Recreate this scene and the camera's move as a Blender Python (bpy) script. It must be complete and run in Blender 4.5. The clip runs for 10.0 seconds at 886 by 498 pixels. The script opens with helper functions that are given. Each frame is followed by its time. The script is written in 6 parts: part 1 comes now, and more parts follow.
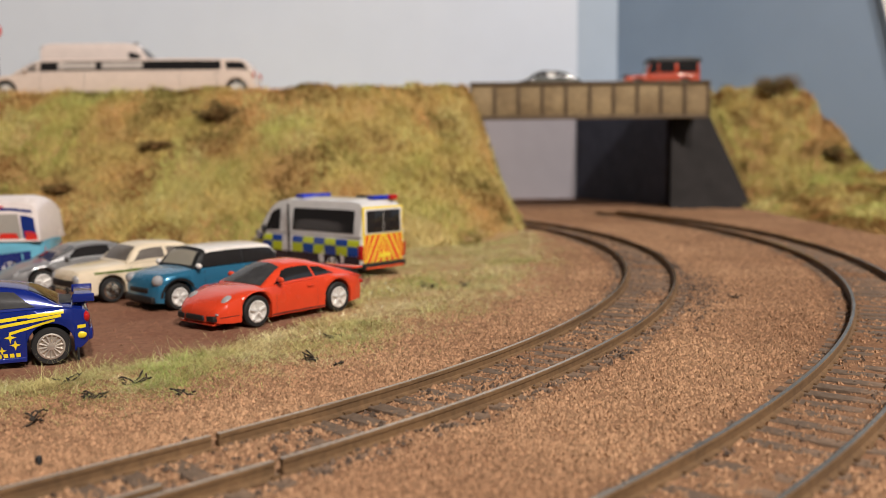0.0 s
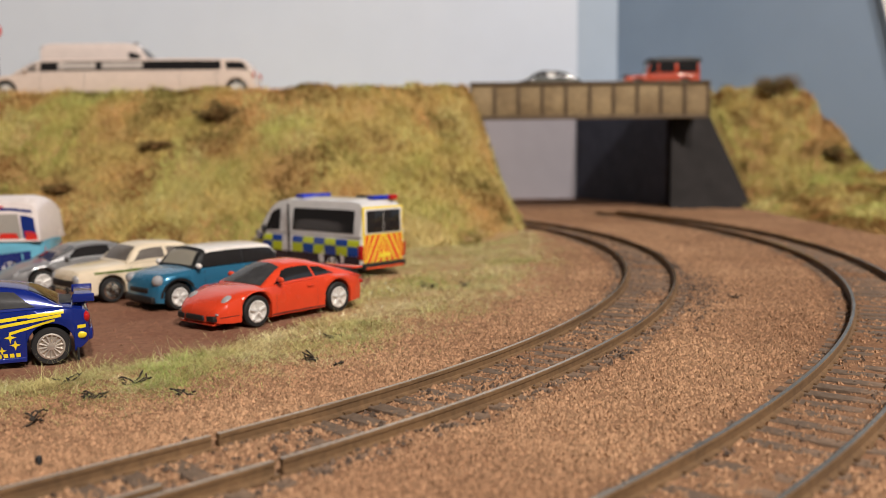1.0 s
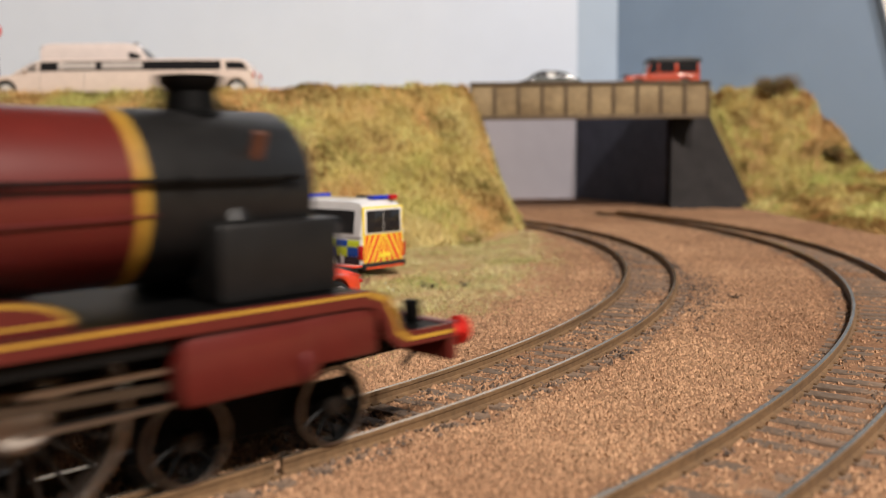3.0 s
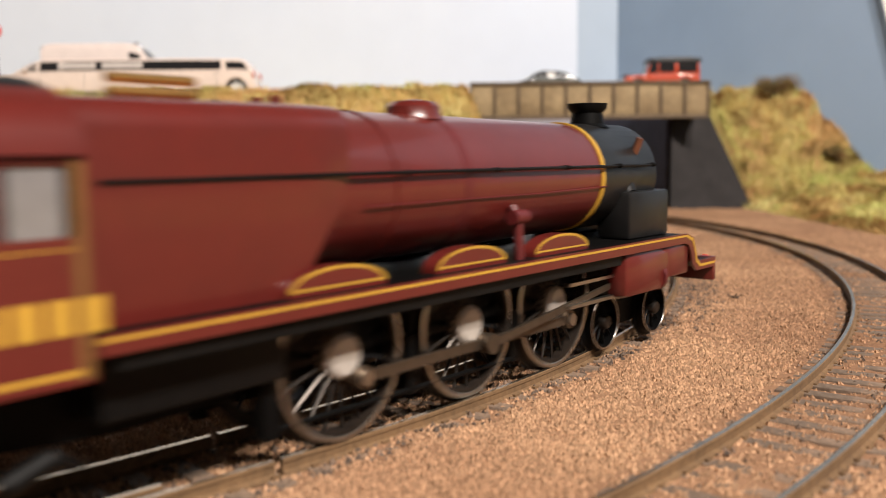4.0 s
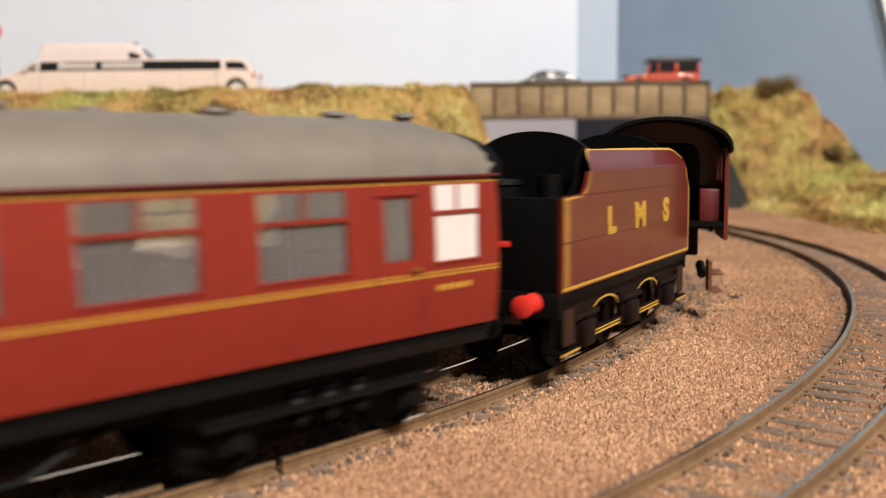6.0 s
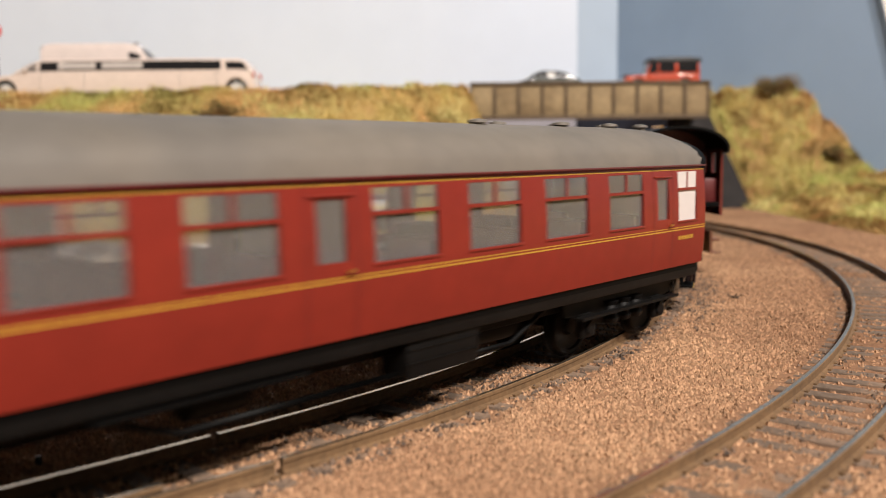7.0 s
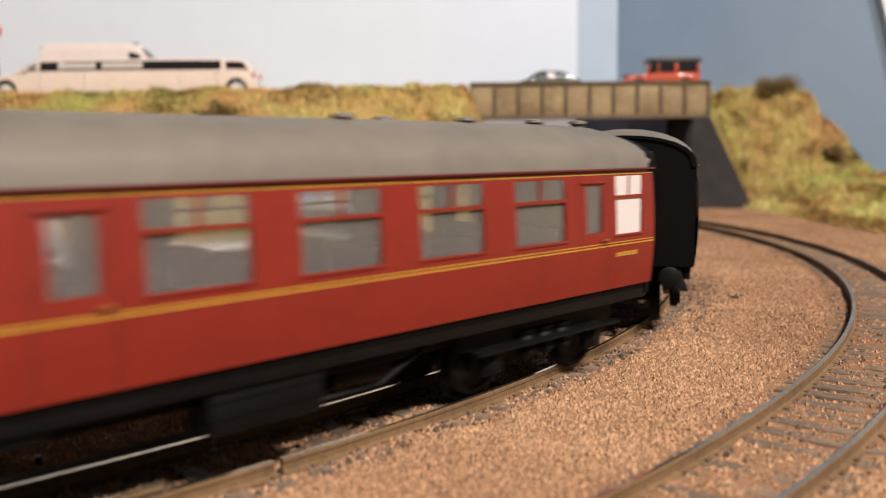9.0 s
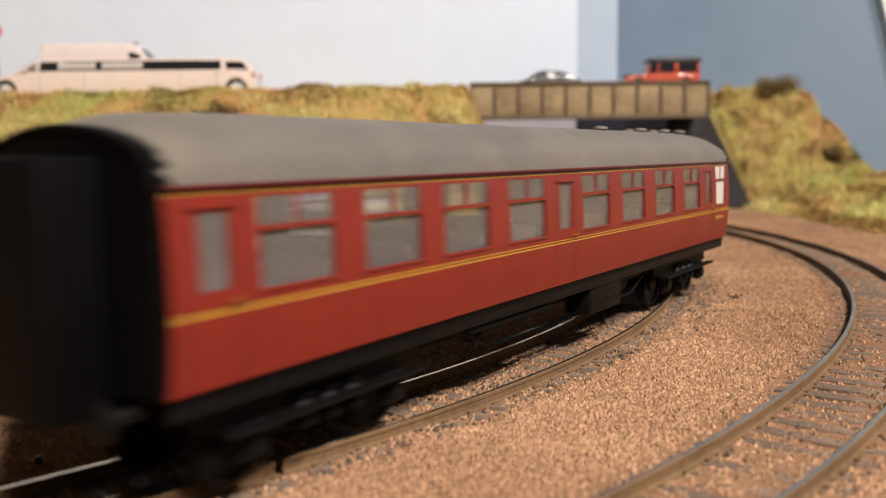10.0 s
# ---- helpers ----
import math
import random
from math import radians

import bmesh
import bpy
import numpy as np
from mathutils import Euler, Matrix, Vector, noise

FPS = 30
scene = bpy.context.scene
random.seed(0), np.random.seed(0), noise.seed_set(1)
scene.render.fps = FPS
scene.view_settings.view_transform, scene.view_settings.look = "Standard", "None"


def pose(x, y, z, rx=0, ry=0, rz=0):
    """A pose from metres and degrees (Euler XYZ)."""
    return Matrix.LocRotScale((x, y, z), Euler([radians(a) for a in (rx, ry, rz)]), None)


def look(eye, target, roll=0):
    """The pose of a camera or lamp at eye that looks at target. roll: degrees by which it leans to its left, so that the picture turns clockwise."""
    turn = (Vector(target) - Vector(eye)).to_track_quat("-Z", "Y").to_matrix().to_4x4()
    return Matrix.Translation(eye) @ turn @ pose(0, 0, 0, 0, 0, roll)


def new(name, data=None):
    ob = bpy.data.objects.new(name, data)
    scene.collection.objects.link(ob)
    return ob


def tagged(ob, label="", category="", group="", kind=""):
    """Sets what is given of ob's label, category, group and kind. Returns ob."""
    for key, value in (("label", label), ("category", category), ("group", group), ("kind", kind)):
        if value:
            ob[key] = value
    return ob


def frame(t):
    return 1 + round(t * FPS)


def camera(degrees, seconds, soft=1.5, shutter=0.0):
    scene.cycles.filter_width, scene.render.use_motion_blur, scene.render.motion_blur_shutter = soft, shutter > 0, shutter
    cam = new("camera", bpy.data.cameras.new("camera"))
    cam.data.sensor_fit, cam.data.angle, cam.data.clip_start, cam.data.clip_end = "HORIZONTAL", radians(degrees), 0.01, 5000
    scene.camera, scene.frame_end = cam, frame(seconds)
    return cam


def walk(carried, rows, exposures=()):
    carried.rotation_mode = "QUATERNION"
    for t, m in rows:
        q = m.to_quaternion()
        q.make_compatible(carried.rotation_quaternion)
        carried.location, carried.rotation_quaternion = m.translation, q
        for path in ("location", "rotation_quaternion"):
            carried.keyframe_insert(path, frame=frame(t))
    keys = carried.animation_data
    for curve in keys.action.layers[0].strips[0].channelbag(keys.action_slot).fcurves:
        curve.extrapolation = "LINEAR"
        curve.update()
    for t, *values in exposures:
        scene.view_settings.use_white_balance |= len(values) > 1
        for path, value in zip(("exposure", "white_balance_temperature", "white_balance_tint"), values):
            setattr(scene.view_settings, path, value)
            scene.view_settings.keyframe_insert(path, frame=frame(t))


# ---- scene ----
MM = 0.001
RAIL_TOP = 3.8
cam = camera(52.3, 10.0, soft=0.85, shutter=0.65)
cam.data.dof.use_dof = True
cam.data.dof.focus_distance = 0.198
cam.data.dof.aperture_fstop = 20.0
EYE = pose(0, 0, 0.04817, 90 - 6.027, 0, 0) @ pose(0, 0, 0, 0, 0, -0.573)
walk(cam, [(0, EYE), (10, EYE)],
     exposures=[(0, 0.0, 6350, 10), (2.4, 0.0, 6350, 10), (3.8, 0.54, 6330, 10), (5.5, 0.54, 6330, 10), (7.0, 0.42, 6330, 10), (10, 0.42, 6330, 10)])

# ---- light: two warm ceiling lamps of the room, and the unseen dark room round the layout ----
world = bpy.data.worlds.new("world")
scene.world = world
world.use_nodes = True
world.node_tree.nodes["Background"].inputs[0].default_value = (1.0, 0.93, 0.86, 1)
world.node_tree.nodes["Background"].inputs[1].default_value = 0.01


def room_lamp(x, y, z, power, radius):
    data = bpy.data.lights.new("ceiling_lamp_light", "AREA")
    data.shape, data.size = "DISK", radius * 2
    data.energy, data.color = power, (1.0, 0.90, 0.80)
    ob = new("ceiling_lamp_light", data)
    ob.matrix_world = look((x, y, z), (x * 0.6, 0.45, 0))
    return ob


room_lamp(0.50, -1.05, 1.44, 30.5, 0.055)
room_lamp(0.92, -0.85, 1.44, 30.5, 0.055)


# ---- materials ----
def material(name, colour, rough=0.6, metal=0.0, var=0.15, scale=400.0, bump=0.0, coat=0.0, second=None, mix_scale=60.0,
             island=0.0, spec=0.5, emit=0.0):
    m = bpy.data.materials.new(name)
    m.use_nodes = True
    nt = m.node_tree
    b = nt.nodes["Principled BSDF"]
    geo = nt.nodes.new("ShaderNodeNewGeometry")
    coord = nt.nodes.new("ShaderNodeTexCoord")
    fine = nt.nodes.new("ShaderNodeTexNoise")
    fine.inputs["Scale"].default_value = scale
    fine.inputs["Detail"].default_value = 5
    nt.links.new(coord.outputs["Object"], fine.inputs["Vector"])
    coarse = nt.nodes.new("ShaderNodeTexNoise")
    coarse.inputs["Scale"].default_value = mix_scale
    coarse.inputs["Detail"].default_value = 4
    nt.links.new(coord.outputs["Object"], coarse.inputs["Vector"])
    base = nt.nodes.new("ShaderNodeMix")
    base.data_type = "RGBA"
    ramp = nt.nodes.new("ShaderNodeValToRGB")
    ramp.color_ramp.elements[0].position, ramp.color_ramp.elements[1].position = 0.38, 0.62
    nt.links.new(coarse.outputs["Fac"], ramp.inputs["Fac"])
    nt.links.new(ramp.outputs["Color"], base.inputs["Factor"])
    other = second or tuple(c * (1 - var) for c in colour)
    base.inputs["A"].default_value = (*colour, 1)
    base.inputs["B"].default_value = (*other, 1)
    hsv = nt.nodes.new("ShaderNodeHueSaturation")
    nt.links.new(base.outputs["Result"], hsv.inputs["Color"])
    val = nt.nodes.new("ShaderNodeMapRange")
    val.inputs["From Min"].default_value, val.inputs["From Max"].default_value = 0.25, 0.75
    val.inputs["To Min"].default_value, val.inputs["To Max"].default_value = 1 - var, 1 + var
    nt.links.new(fine.outputs["Fac"], val.inputs["Value"])
    last = val.outputs["Result"]
    if island:
        isl = nt.nodes.new("ShaderNodeMapRange")
        isl.inputs["To Min"].default_value, isl.inputs["To Max"].default_value = 1 - island, 1 + island
        nt.links.new(geo.outputs["Random Per Island"], isl.inputs["Value"])
        mul = nt.nodes.new("ShaderNodeMath")
        mul.operation = "MULTIPLY"
        nt.links.new(last, mul.inputs[0])
        nt.links.new(isl.outputs["Result"], mul.inputs[1])
        last = mul.outputs[0]
    nt.links.new(last, hsv.inputs["Value"])
    nt.links.new(hsv.outputs["Color"], b.inputs["Base Color"])
    b.inputs["Metallic"].default_value = metal
    b.inputs["Specular IOR Level"].default_value = spec
    rr = nt.nodes.new("ShaderNodeMapRange")
    rr.inputs["To Min"].default_value, rr.inputs["To Max"].default_value = max(rough - 0.08, 0.02), min(rough + 0.08, 1)
    nt.links.new(coarse.outputs["Fac"], rr.inputs["Value"])
    nt.links.new(rr.outputs["Result"], b.inputs["Roughness"])
    b.inputs["Coat Weight"].default_value = coat
    b.inputs["Coat Roughness"].default_value = 0.08
    if bump:
        bp = nt.nodes.new("ShaderNodeBump")
        bp.inputs["Strength"].default_value, bp.inputs["Distance"].default_value = bump, 0.0004
        nt.links.new(fine.outputs["Fac"], bp.inputs["Height"])
        nt.links.new(bp.outputs["Normal"], b.inputs["Normal"])
    if emit:
        b.inputs["Emission Color"].default_value = (*colour, 1)
        b.inputs["Emission Strength"].default_value = emit
    return m


def glass(name, tint=(1, 1, 1), rough=0.03):
    m = bpy.data.materials.new(name)
    m.use_nodes = True
    b = m.node_tree.nodes["Principled BSDF"]
    b.inputs["Base Color"].default_value = (*tint, 1)
    b.inputs["Transmission Weight"].default_value = 1.0
    b.inputs["Roughness"].default_value = rough
    b.inputs["IOR"].default_value = 1.15
    return m


BALLAST = material("ballast_brown", (0.27, 0.15, 0.086), 0.95, var=0.25, scale=900, bump=0.8, second=(0.21, 0.112, 0.063), mix_scale=14, spec=0.15)
CHIP = material("ballast_chip", (0.385, 0.232, 0.134), 0.9, var=0.2, scale=700, island=0.36, second=(0.295, 0.166, 0.095), mix_scale=14, spec=0.2)
DARK_CHIP = material("dark_ballast_chip", (0.135, 0.088, 0.06), 0.85, var=0.3, scale=700, island=0.5)
SOIL = material("red_brown_soil", (0.19, 0.088, 0.055), 0.95, var=0.25, scale=600, bump=0.6, second=(0.23, 0.118, 0.075), mix_scale=30, spec=0.12)
VERGETURF = material("verge_turf", (0.34, 0.255, 0.11), 0.95, var=0.3, scale=500, bump=0.9, second=(0.36, 0.215, 0.12), mix_scale=26, spec=0.1)
TURF = material("turf", (0.36, 0.30, 0.10), 0.95, var=0.3, scale=500, bump=0.8, second=(0.36, 0.22, 0.09), mix_scale=28, spec=0.1)
RAILSIDE = material("rusty_rail", (0.175, 0.1, 0.046), 0.8, metal=0.1, var=0.25, scale=800, bump=0.3)
RAILHEAD = material("worn_steel", (0.70, 0.58, 0.44), 0.2, metal=0.95, var=0.2, scale=900)
SLEEPER = material("sleeper_brown", (0.125, 0.088, 0.062), 0.85, var=0.3, scale=900, bump=0.6, second=(0.185, 0.122, 0.082), mix_scale=80)
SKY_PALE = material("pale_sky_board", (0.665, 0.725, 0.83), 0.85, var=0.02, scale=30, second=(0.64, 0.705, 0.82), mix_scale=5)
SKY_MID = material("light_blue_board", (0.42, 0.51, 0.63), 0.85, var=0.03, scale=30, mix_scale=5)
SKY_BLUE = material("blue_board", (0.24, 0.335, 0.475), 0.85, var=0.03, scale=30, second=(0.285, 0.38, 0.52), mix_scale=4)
GIRDER = material("weathered_girder", (0.31, 0.225, 0.12), 0.8, var=0.2, scale=300, bump=0.3, second=(0.21, 0.145, 0.075), mix_scale=40)
GIRDER_EDGE = material("dark_girder_edge", (0.13, 0.09, 0.055), 0.8, var=0.25, scale=300)
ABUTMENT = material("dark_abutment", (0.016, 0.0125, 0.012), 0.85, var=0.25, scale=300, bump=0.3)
# grey standing in for the shaded lower part of the pale backdrop
SHADEGREY = material("shade_grey_panel", (0.33, 0.31, 0.345), 0.85, var=0.04, scale=60, mix_scale=8)
# dark navy that carries the shade of the boards behind the bridge
SHADENAVY = material("shade_navy_wall", (0.058, 0.066, 0.108), 0.85, var=0.15, scale=100, bump=0.1)
ROADTOP = material("grey_road_card", (0.22, 0.21, 0.2), 0.9, var=0.15, scale=500, bump=0.3)
# unseen room surfaces, darkened so that little light bounces back
ROOM = material("plain_plaster", (0.11, 0.104, 0.098), 0.9, var=0.03, scale=20)
MAROON = material("crimson_maroon_paint", (0.105, 0.0125, 0.0095), 0.34, var=0.08, scale=300, coat=0.35, spec=0.55)
CRIMSON = material("coach_maroon_paint", (0.19, 0.0195, 0.0115), 0.4, var=0.07, scale=300, coat=0.05, bump=0.02, spec=0.32)
WHEELBROWN = material("brown_black_wheel", (0.016, 0.011, 0.008), 0.5, var=0.3, scale=500, spec=0.3)
RODSTEEL = material("dull_rod_steel", (0.17, 0.13, 0.095), 0.45, metal=0.9, var=0.15)
CABPANE = material("cab_pane_reflection", (0.2, 0.19, 0.19), 0.12, var=0.1)
FRAMEBROWN = material("dark_maroon_frame", (0.009, 0.0035, 0.003), 0.6, var=0.2, spec=0.15)
DEEP = material("darker_maroon_paint", (0.10, 0.012, 0.012), 0.45, var=0.1, scale=300)
GOLD = material("gold_lining", (0.46, 0.26, 0.03), 0.5, var=0.1, scale=500)
BLACK = material("satin_black", (0.003, 0.0029, 0.0029), 0.5, var=0.2, scale=500, spec=0.10)
GREYBLACK = material("worn_black", (0.0055, 0.005, 0.0047), 0.5, var=0.3, scale=500, bump=0.1, spec=0.16)
SMOKEBOX = material("smokebox_black", (0.012, 0.0115, 0.0115), 0.36, var=0.2, scale=400, bump=0.06, spec=0.3)
SPOKE = material("dark_spoke_metal", (0.05, 0.042, 0.036), 0.38, metal=0.8, var=0.2)
HUB = material("pale_hub_metal", (0.62, 0.56, 0.50), 0.5, metal=0.35, var=0.15)
COAL = material("coal", (0.009, 0.009, 0.009), 0.55, var=0.4, scale=900, bump=0.9)
ROOFGREY = material("grey_coach_roof", (0.15, 0.13, 0.107), 0.6, var=0.1, scale=200, second=(0.12, 0.108, 0.095), mix_scale=30)
STEEL = material("bright_metal", (0.6, 0.58, 0.54), 0.28, metal=1.0, var=0.1)
BRASS = material("brass", (0.75, 0.45, 0.16), 0.35, metal=1.0, var=0.1)
COPPER = material("coppery_rust", (0.22, 0.085, 0.045), 0.5, metal=0.4, var=0.3, scale=400)
RED = material("bright_red_paint", (0.62, 0.03, 0.02), 0.4, var=0.08)
CLEAR = glass("coach_glass", (0.9, 0.9, 0.9), 0.02)
HAZY = material("hazy_coach_glazing", (0.74, 0.72, 0.71), 0.05, var=0.08, scale=80, mix_scale=40)
HAZY.node_tree.nodes["Principled BSDF"].inputs["Transmission Weight"].default_value = 0.9
HAZY.node_tree.nodes["Principled BSDF"].inputs["IOR"].default_value = 1.3
FROST = material("white_frosted_pane", (0.62, 0.57, 0.55), 0.35, var=0.03)


# ---- mesh helpers, in millimetres ----
class Shape:
    """Collects geometry in millimetres."""

    def __init__(self):
        self.v, self.f, self.m, self.flat = [], [], [], []

    def add(self, verts, faces, mi=0, flat=False):
        n = len(self.v)
        self.v += [tuple(p) for p in verts]
        self.f += [tuple(i + n for i in fc) for fc in faces]
        self.m += [mi] * len(faces)
        self.flat += [flat] * len(faces)
        return self

    def box(self, x0, x1, y0, y1, z0, z1, b=0.0, mi=0):
        """A box with chamfered edges."""
        b = min(b, (x1 - x0) / 2.2, (y1 - y0) / 2.2, (z1 - z0) / 2.2)
        if b <= 0:
            vs = [(x, y, z) for x in (x0, x1) for y in (y0, y1) for z in (z0, z1)]
            return self.add(vs, [(0, 1, 3, 2), (4, 6, 7, 5), (0, 4, 5, 1), (2, 3, 7, 6), (0, 2, 6, 4), (1, 5, 7, 3)], mi, True)
        bm = bmesh.new()
        bmesh.ops.create_cube(bm, size=1)
        for p in bm.verts:
            p.co = Vector(((x0 + x1) / 2 + p.co.x * (x1 - x0), (y0 + y1) / 2 + p.co.y * (y1 - y0), (z0 + z1) / 2 + p.co.z * (z1 - z0)))
        bmesh.ops.bevel(bm, geom=bm.edges[:], offset=b, segments=2, affect="EDGES", profile=0.5)
        bm.verts.index_update()
        self.add([p.co[:] for p in bm.verts], [[p.index for p in fc.verts] for fc in bm.faces], mi)
        bm.free()
        return self

    def rings(self, rings, closed=True, cap=True, mi=0, flat=False):
        """Skins a row of rings with equal counts."""
        n, k = len(rings[0]), len(rings)
        vs = [p for r in rings for p in r]
        fs = []
        for i in range(k - 1):
            for j in range(n if closed else n - 1):
                a, b = i * n + j, i * n + (j + 1) % n
                fs.append((a, b, b + n, a + n))
        if cap:
            fs.append(tuple(range(n - 1, -1, -1)))
            fs.append(tuple((k - 1) * n + j for j in range(n)))
        return self.add(vs, fs, mi, flat)

    def tube(self, p0, p1, r0, r1=None, n=14, mi=0, cap=True):
        r1 = r0 if r1 is None else r1
        a, b = Vector(p0), Vector(p1)
        w = (b - a).normalized()
        u = w.orthogonal().normalized()
        s = w.cross(u)
        mk = lambda c, r: [tuple(c + (u * math.cos(q) + s * math.sin(q)) * r) for q in (2 * math.pi * i / n for i in range(n))]
        return self.rings([mk(a, r0), mk(b, r1)], cap=cap, mi=mi)

    def lathe(self, axis0, direction, profile, n=20, mi=0, cap=True):
        """Turns (distance along, radius) round an axis."""
        a, w = Vector(axis0), Vector(direction).normalized()
        u = w.orthogonal().normalized()
        s = w.cross(u)
        rs = [[tuple(a + w * d + (u * math.cos(q) + s * math.sin(q)) * max(r, 0.001)) for q in (2 * math.pi * i / n for i in range(n))] for d, r in profile]
        return self.rings(rs, cap=cap, mi=mi)

    def prism(self, pts, y0, y1, mi=0):
        """A polygon in x, z, pushed from y0 to y1."""
        n = len(pts)
        vs = [(x, y0, z) for x, z in pts] + [(x, y1, z) for x, z in pts]
        fs = [tuple(range(n)), tuple(range(2 * n - 1, n - 1, -1))] + [(i, (i + 1) % n, n + (i + 1) % n, n + i)[::-1] for i in range(n)]
        return self.add(vs, fs, mi, True)

    def sweep(self, line, r, n=6, mi=0):
        for a, b in zip(line, line[1:]):
            self.tube(a, b, r, n=n, mi=mi)
        return self


def part(name, shape, mats, parent=None, label="", smooth=True, fix=True, origin=None):
    """Links a Shape as one mesh object, under parent if given."""
    mats = mats if isinstance(mats, (list, tuple)) else [mats]
    me = bpy.data.meshes.new(name)
    o = Vector(origin or (0, 0, 0))
    me.from_pydata([((x - o.x) * MM, (y - o.y) * MM, (z - o.z) * MM) for x, y, z in shape.v], [], shape.f)
    for m in mats:
        me.materials.append(m)
    me.polygons.foreach_set("material_index", shape.m)
    if fix and len(shape.f) < 60000:
        bm = bmesh.new()
        bm.from_mesh(me)
        bmesh.ops.remove_doubles(bm, verts=bm.verts[:], dist=1e-6)
        bmesh.ops.recalc_face_normals(bm, faces=bm.faces[:])
        bm.to_mesh(me)
        bm.free()
    if smooth:
        me.polygons.foreach_set("use_smooth", [True] * len(me.polygons))
        me.set_sharp_from_angle(angle=radians(38))
    me.update()
    ob = new(name, me)
    ob.location = o * MM
    if parent:
        ob.parent = parent
    if label:
        tagged(ob, label)
    return ob


def thing(name, m=None, label="", category="", group="", kind=""):
    ob = new(name)
    ob.empty_display_size = 0.01
    if m is not None:
        ob.matrix_basis = m
    return tagged(ob, label, category, group, kind)


def at_mm(x, y, z, rz=0.0, rx=0.0, ry=0.0):
    return pose(x * MM, y * MM, z * MM, rx, ry, rz)


# ---- the plan of the tracks ----
class Line:
    """A track's centre line: start, heading and curvature along it."""

    def __init__(self, x, y, heading, bends, before=1100, length=760, step=2.0):
        s = np.arange(-before, length, step)
        k = np.interp(s, np.linspace(0, 700, len(bends)), bends)
        k = np.where(s < 0, bends[0] * np.clip(1 + s / 60, 0, 1), k)
        th = np.cumsum(k) * step
        i0 = int(before / step)
        th = th - th[i0] + heading
        px, py = np.cumsum(np.cos(th)) * step, np.cumsum(np.sin(th)) * step
        self.s, self.th, self.x, self.y = s, th, px - px[i0] + x, py - py[i0] + y

    def at(self, s):
        return float(np.interp(s, self.s, self.x)), float(np.interp(s, self.s, self.y))

    def heading(self, s):
        return float(np.interp(s, self.s, self.th))

    def off(self, s, d):
        """d to the left."""
        (x, y), h = self.at(s), self.heading(s)
        return x - math.sin(h) * d, y + math.cos(h) * d

    def distance(self, X, Y, stride=3):
        d = np.full(X.shape, 1e9)
        for a, b in zip(self.x[::stride], self.y[::stride]):
            d = np.minimum(d, (X - a) ** 2 + (Y - b) ** 2)
        return np.sqrt(d)


LINE_A = Line(-6.9, 160.6, 0.8622, (0.002752, 0.002488, 0.002438, 0.002355, 0.002286, 0.002227, 0.002174))
LINE_B = Line(-60.6, 34.3, 0.5960, (0.001681, 0.001864, 0.002023, 0.002044, 0.001883, 0.001720, 0.001574))


# ---- the ground: one sheet with the embankments in it ----
def seg_dist(X, Y, pts):
    """Signed distance from an open polyline (positive to its left)."""
    best, sign = np.full(X.shape, 1e9), np.ones(X.shape)
    for (ax, ay), (bx, by) in zip(pts, pts[1:]):
        dx, dy = bx - ax, by - ay
        t = np.clip(((X - ax) * dx + (Y - ay) * dy) / (dx * dx + dy * dy), 0, 1)
        d = np.hypot(X - ax - t * dx, Y - ay - t * dy)
        c = dx * (Y - ay) - dy * (X - ax)
        sign = np.where(d < best, np.sign(c), sign)
        best = np.minimum(best, d)
    return best * sign


FOOT_LEFT = [(-900, 480), (-200, 466), (-60, 452), (10, 474), (40, 525), (50, 640), (53, 740), (53, 1000)]
FRONT_LEFT = [(-900, 480), (-200, 466), (-60, 452), (10, 474), (60, 515), (300, 700)]
END_LEFT = [(34, 300), (44, 535), (52, 640), (53, 740), (53, 1000)]
FOOT_RIGHT = [(204, 1000), (224, 792), (255, 750), (252, 640), (248, 502), (262, 420), (300, 330), (330, 100)]


def lumps(X, Y, size, seed):
    r = np.random.RandomState(seed)
    out = np.zeros(X.shape)
    for k in range(14):
        a, p = r.rand() * 6.283, r.rand() * 6.283
        f = 6.283 / size * (0.5 + 1.2 * r.rand())
        out += np.sin((X * math.cos(a) + Y * math.sin(a)) * f + p)
    return out / 5.0


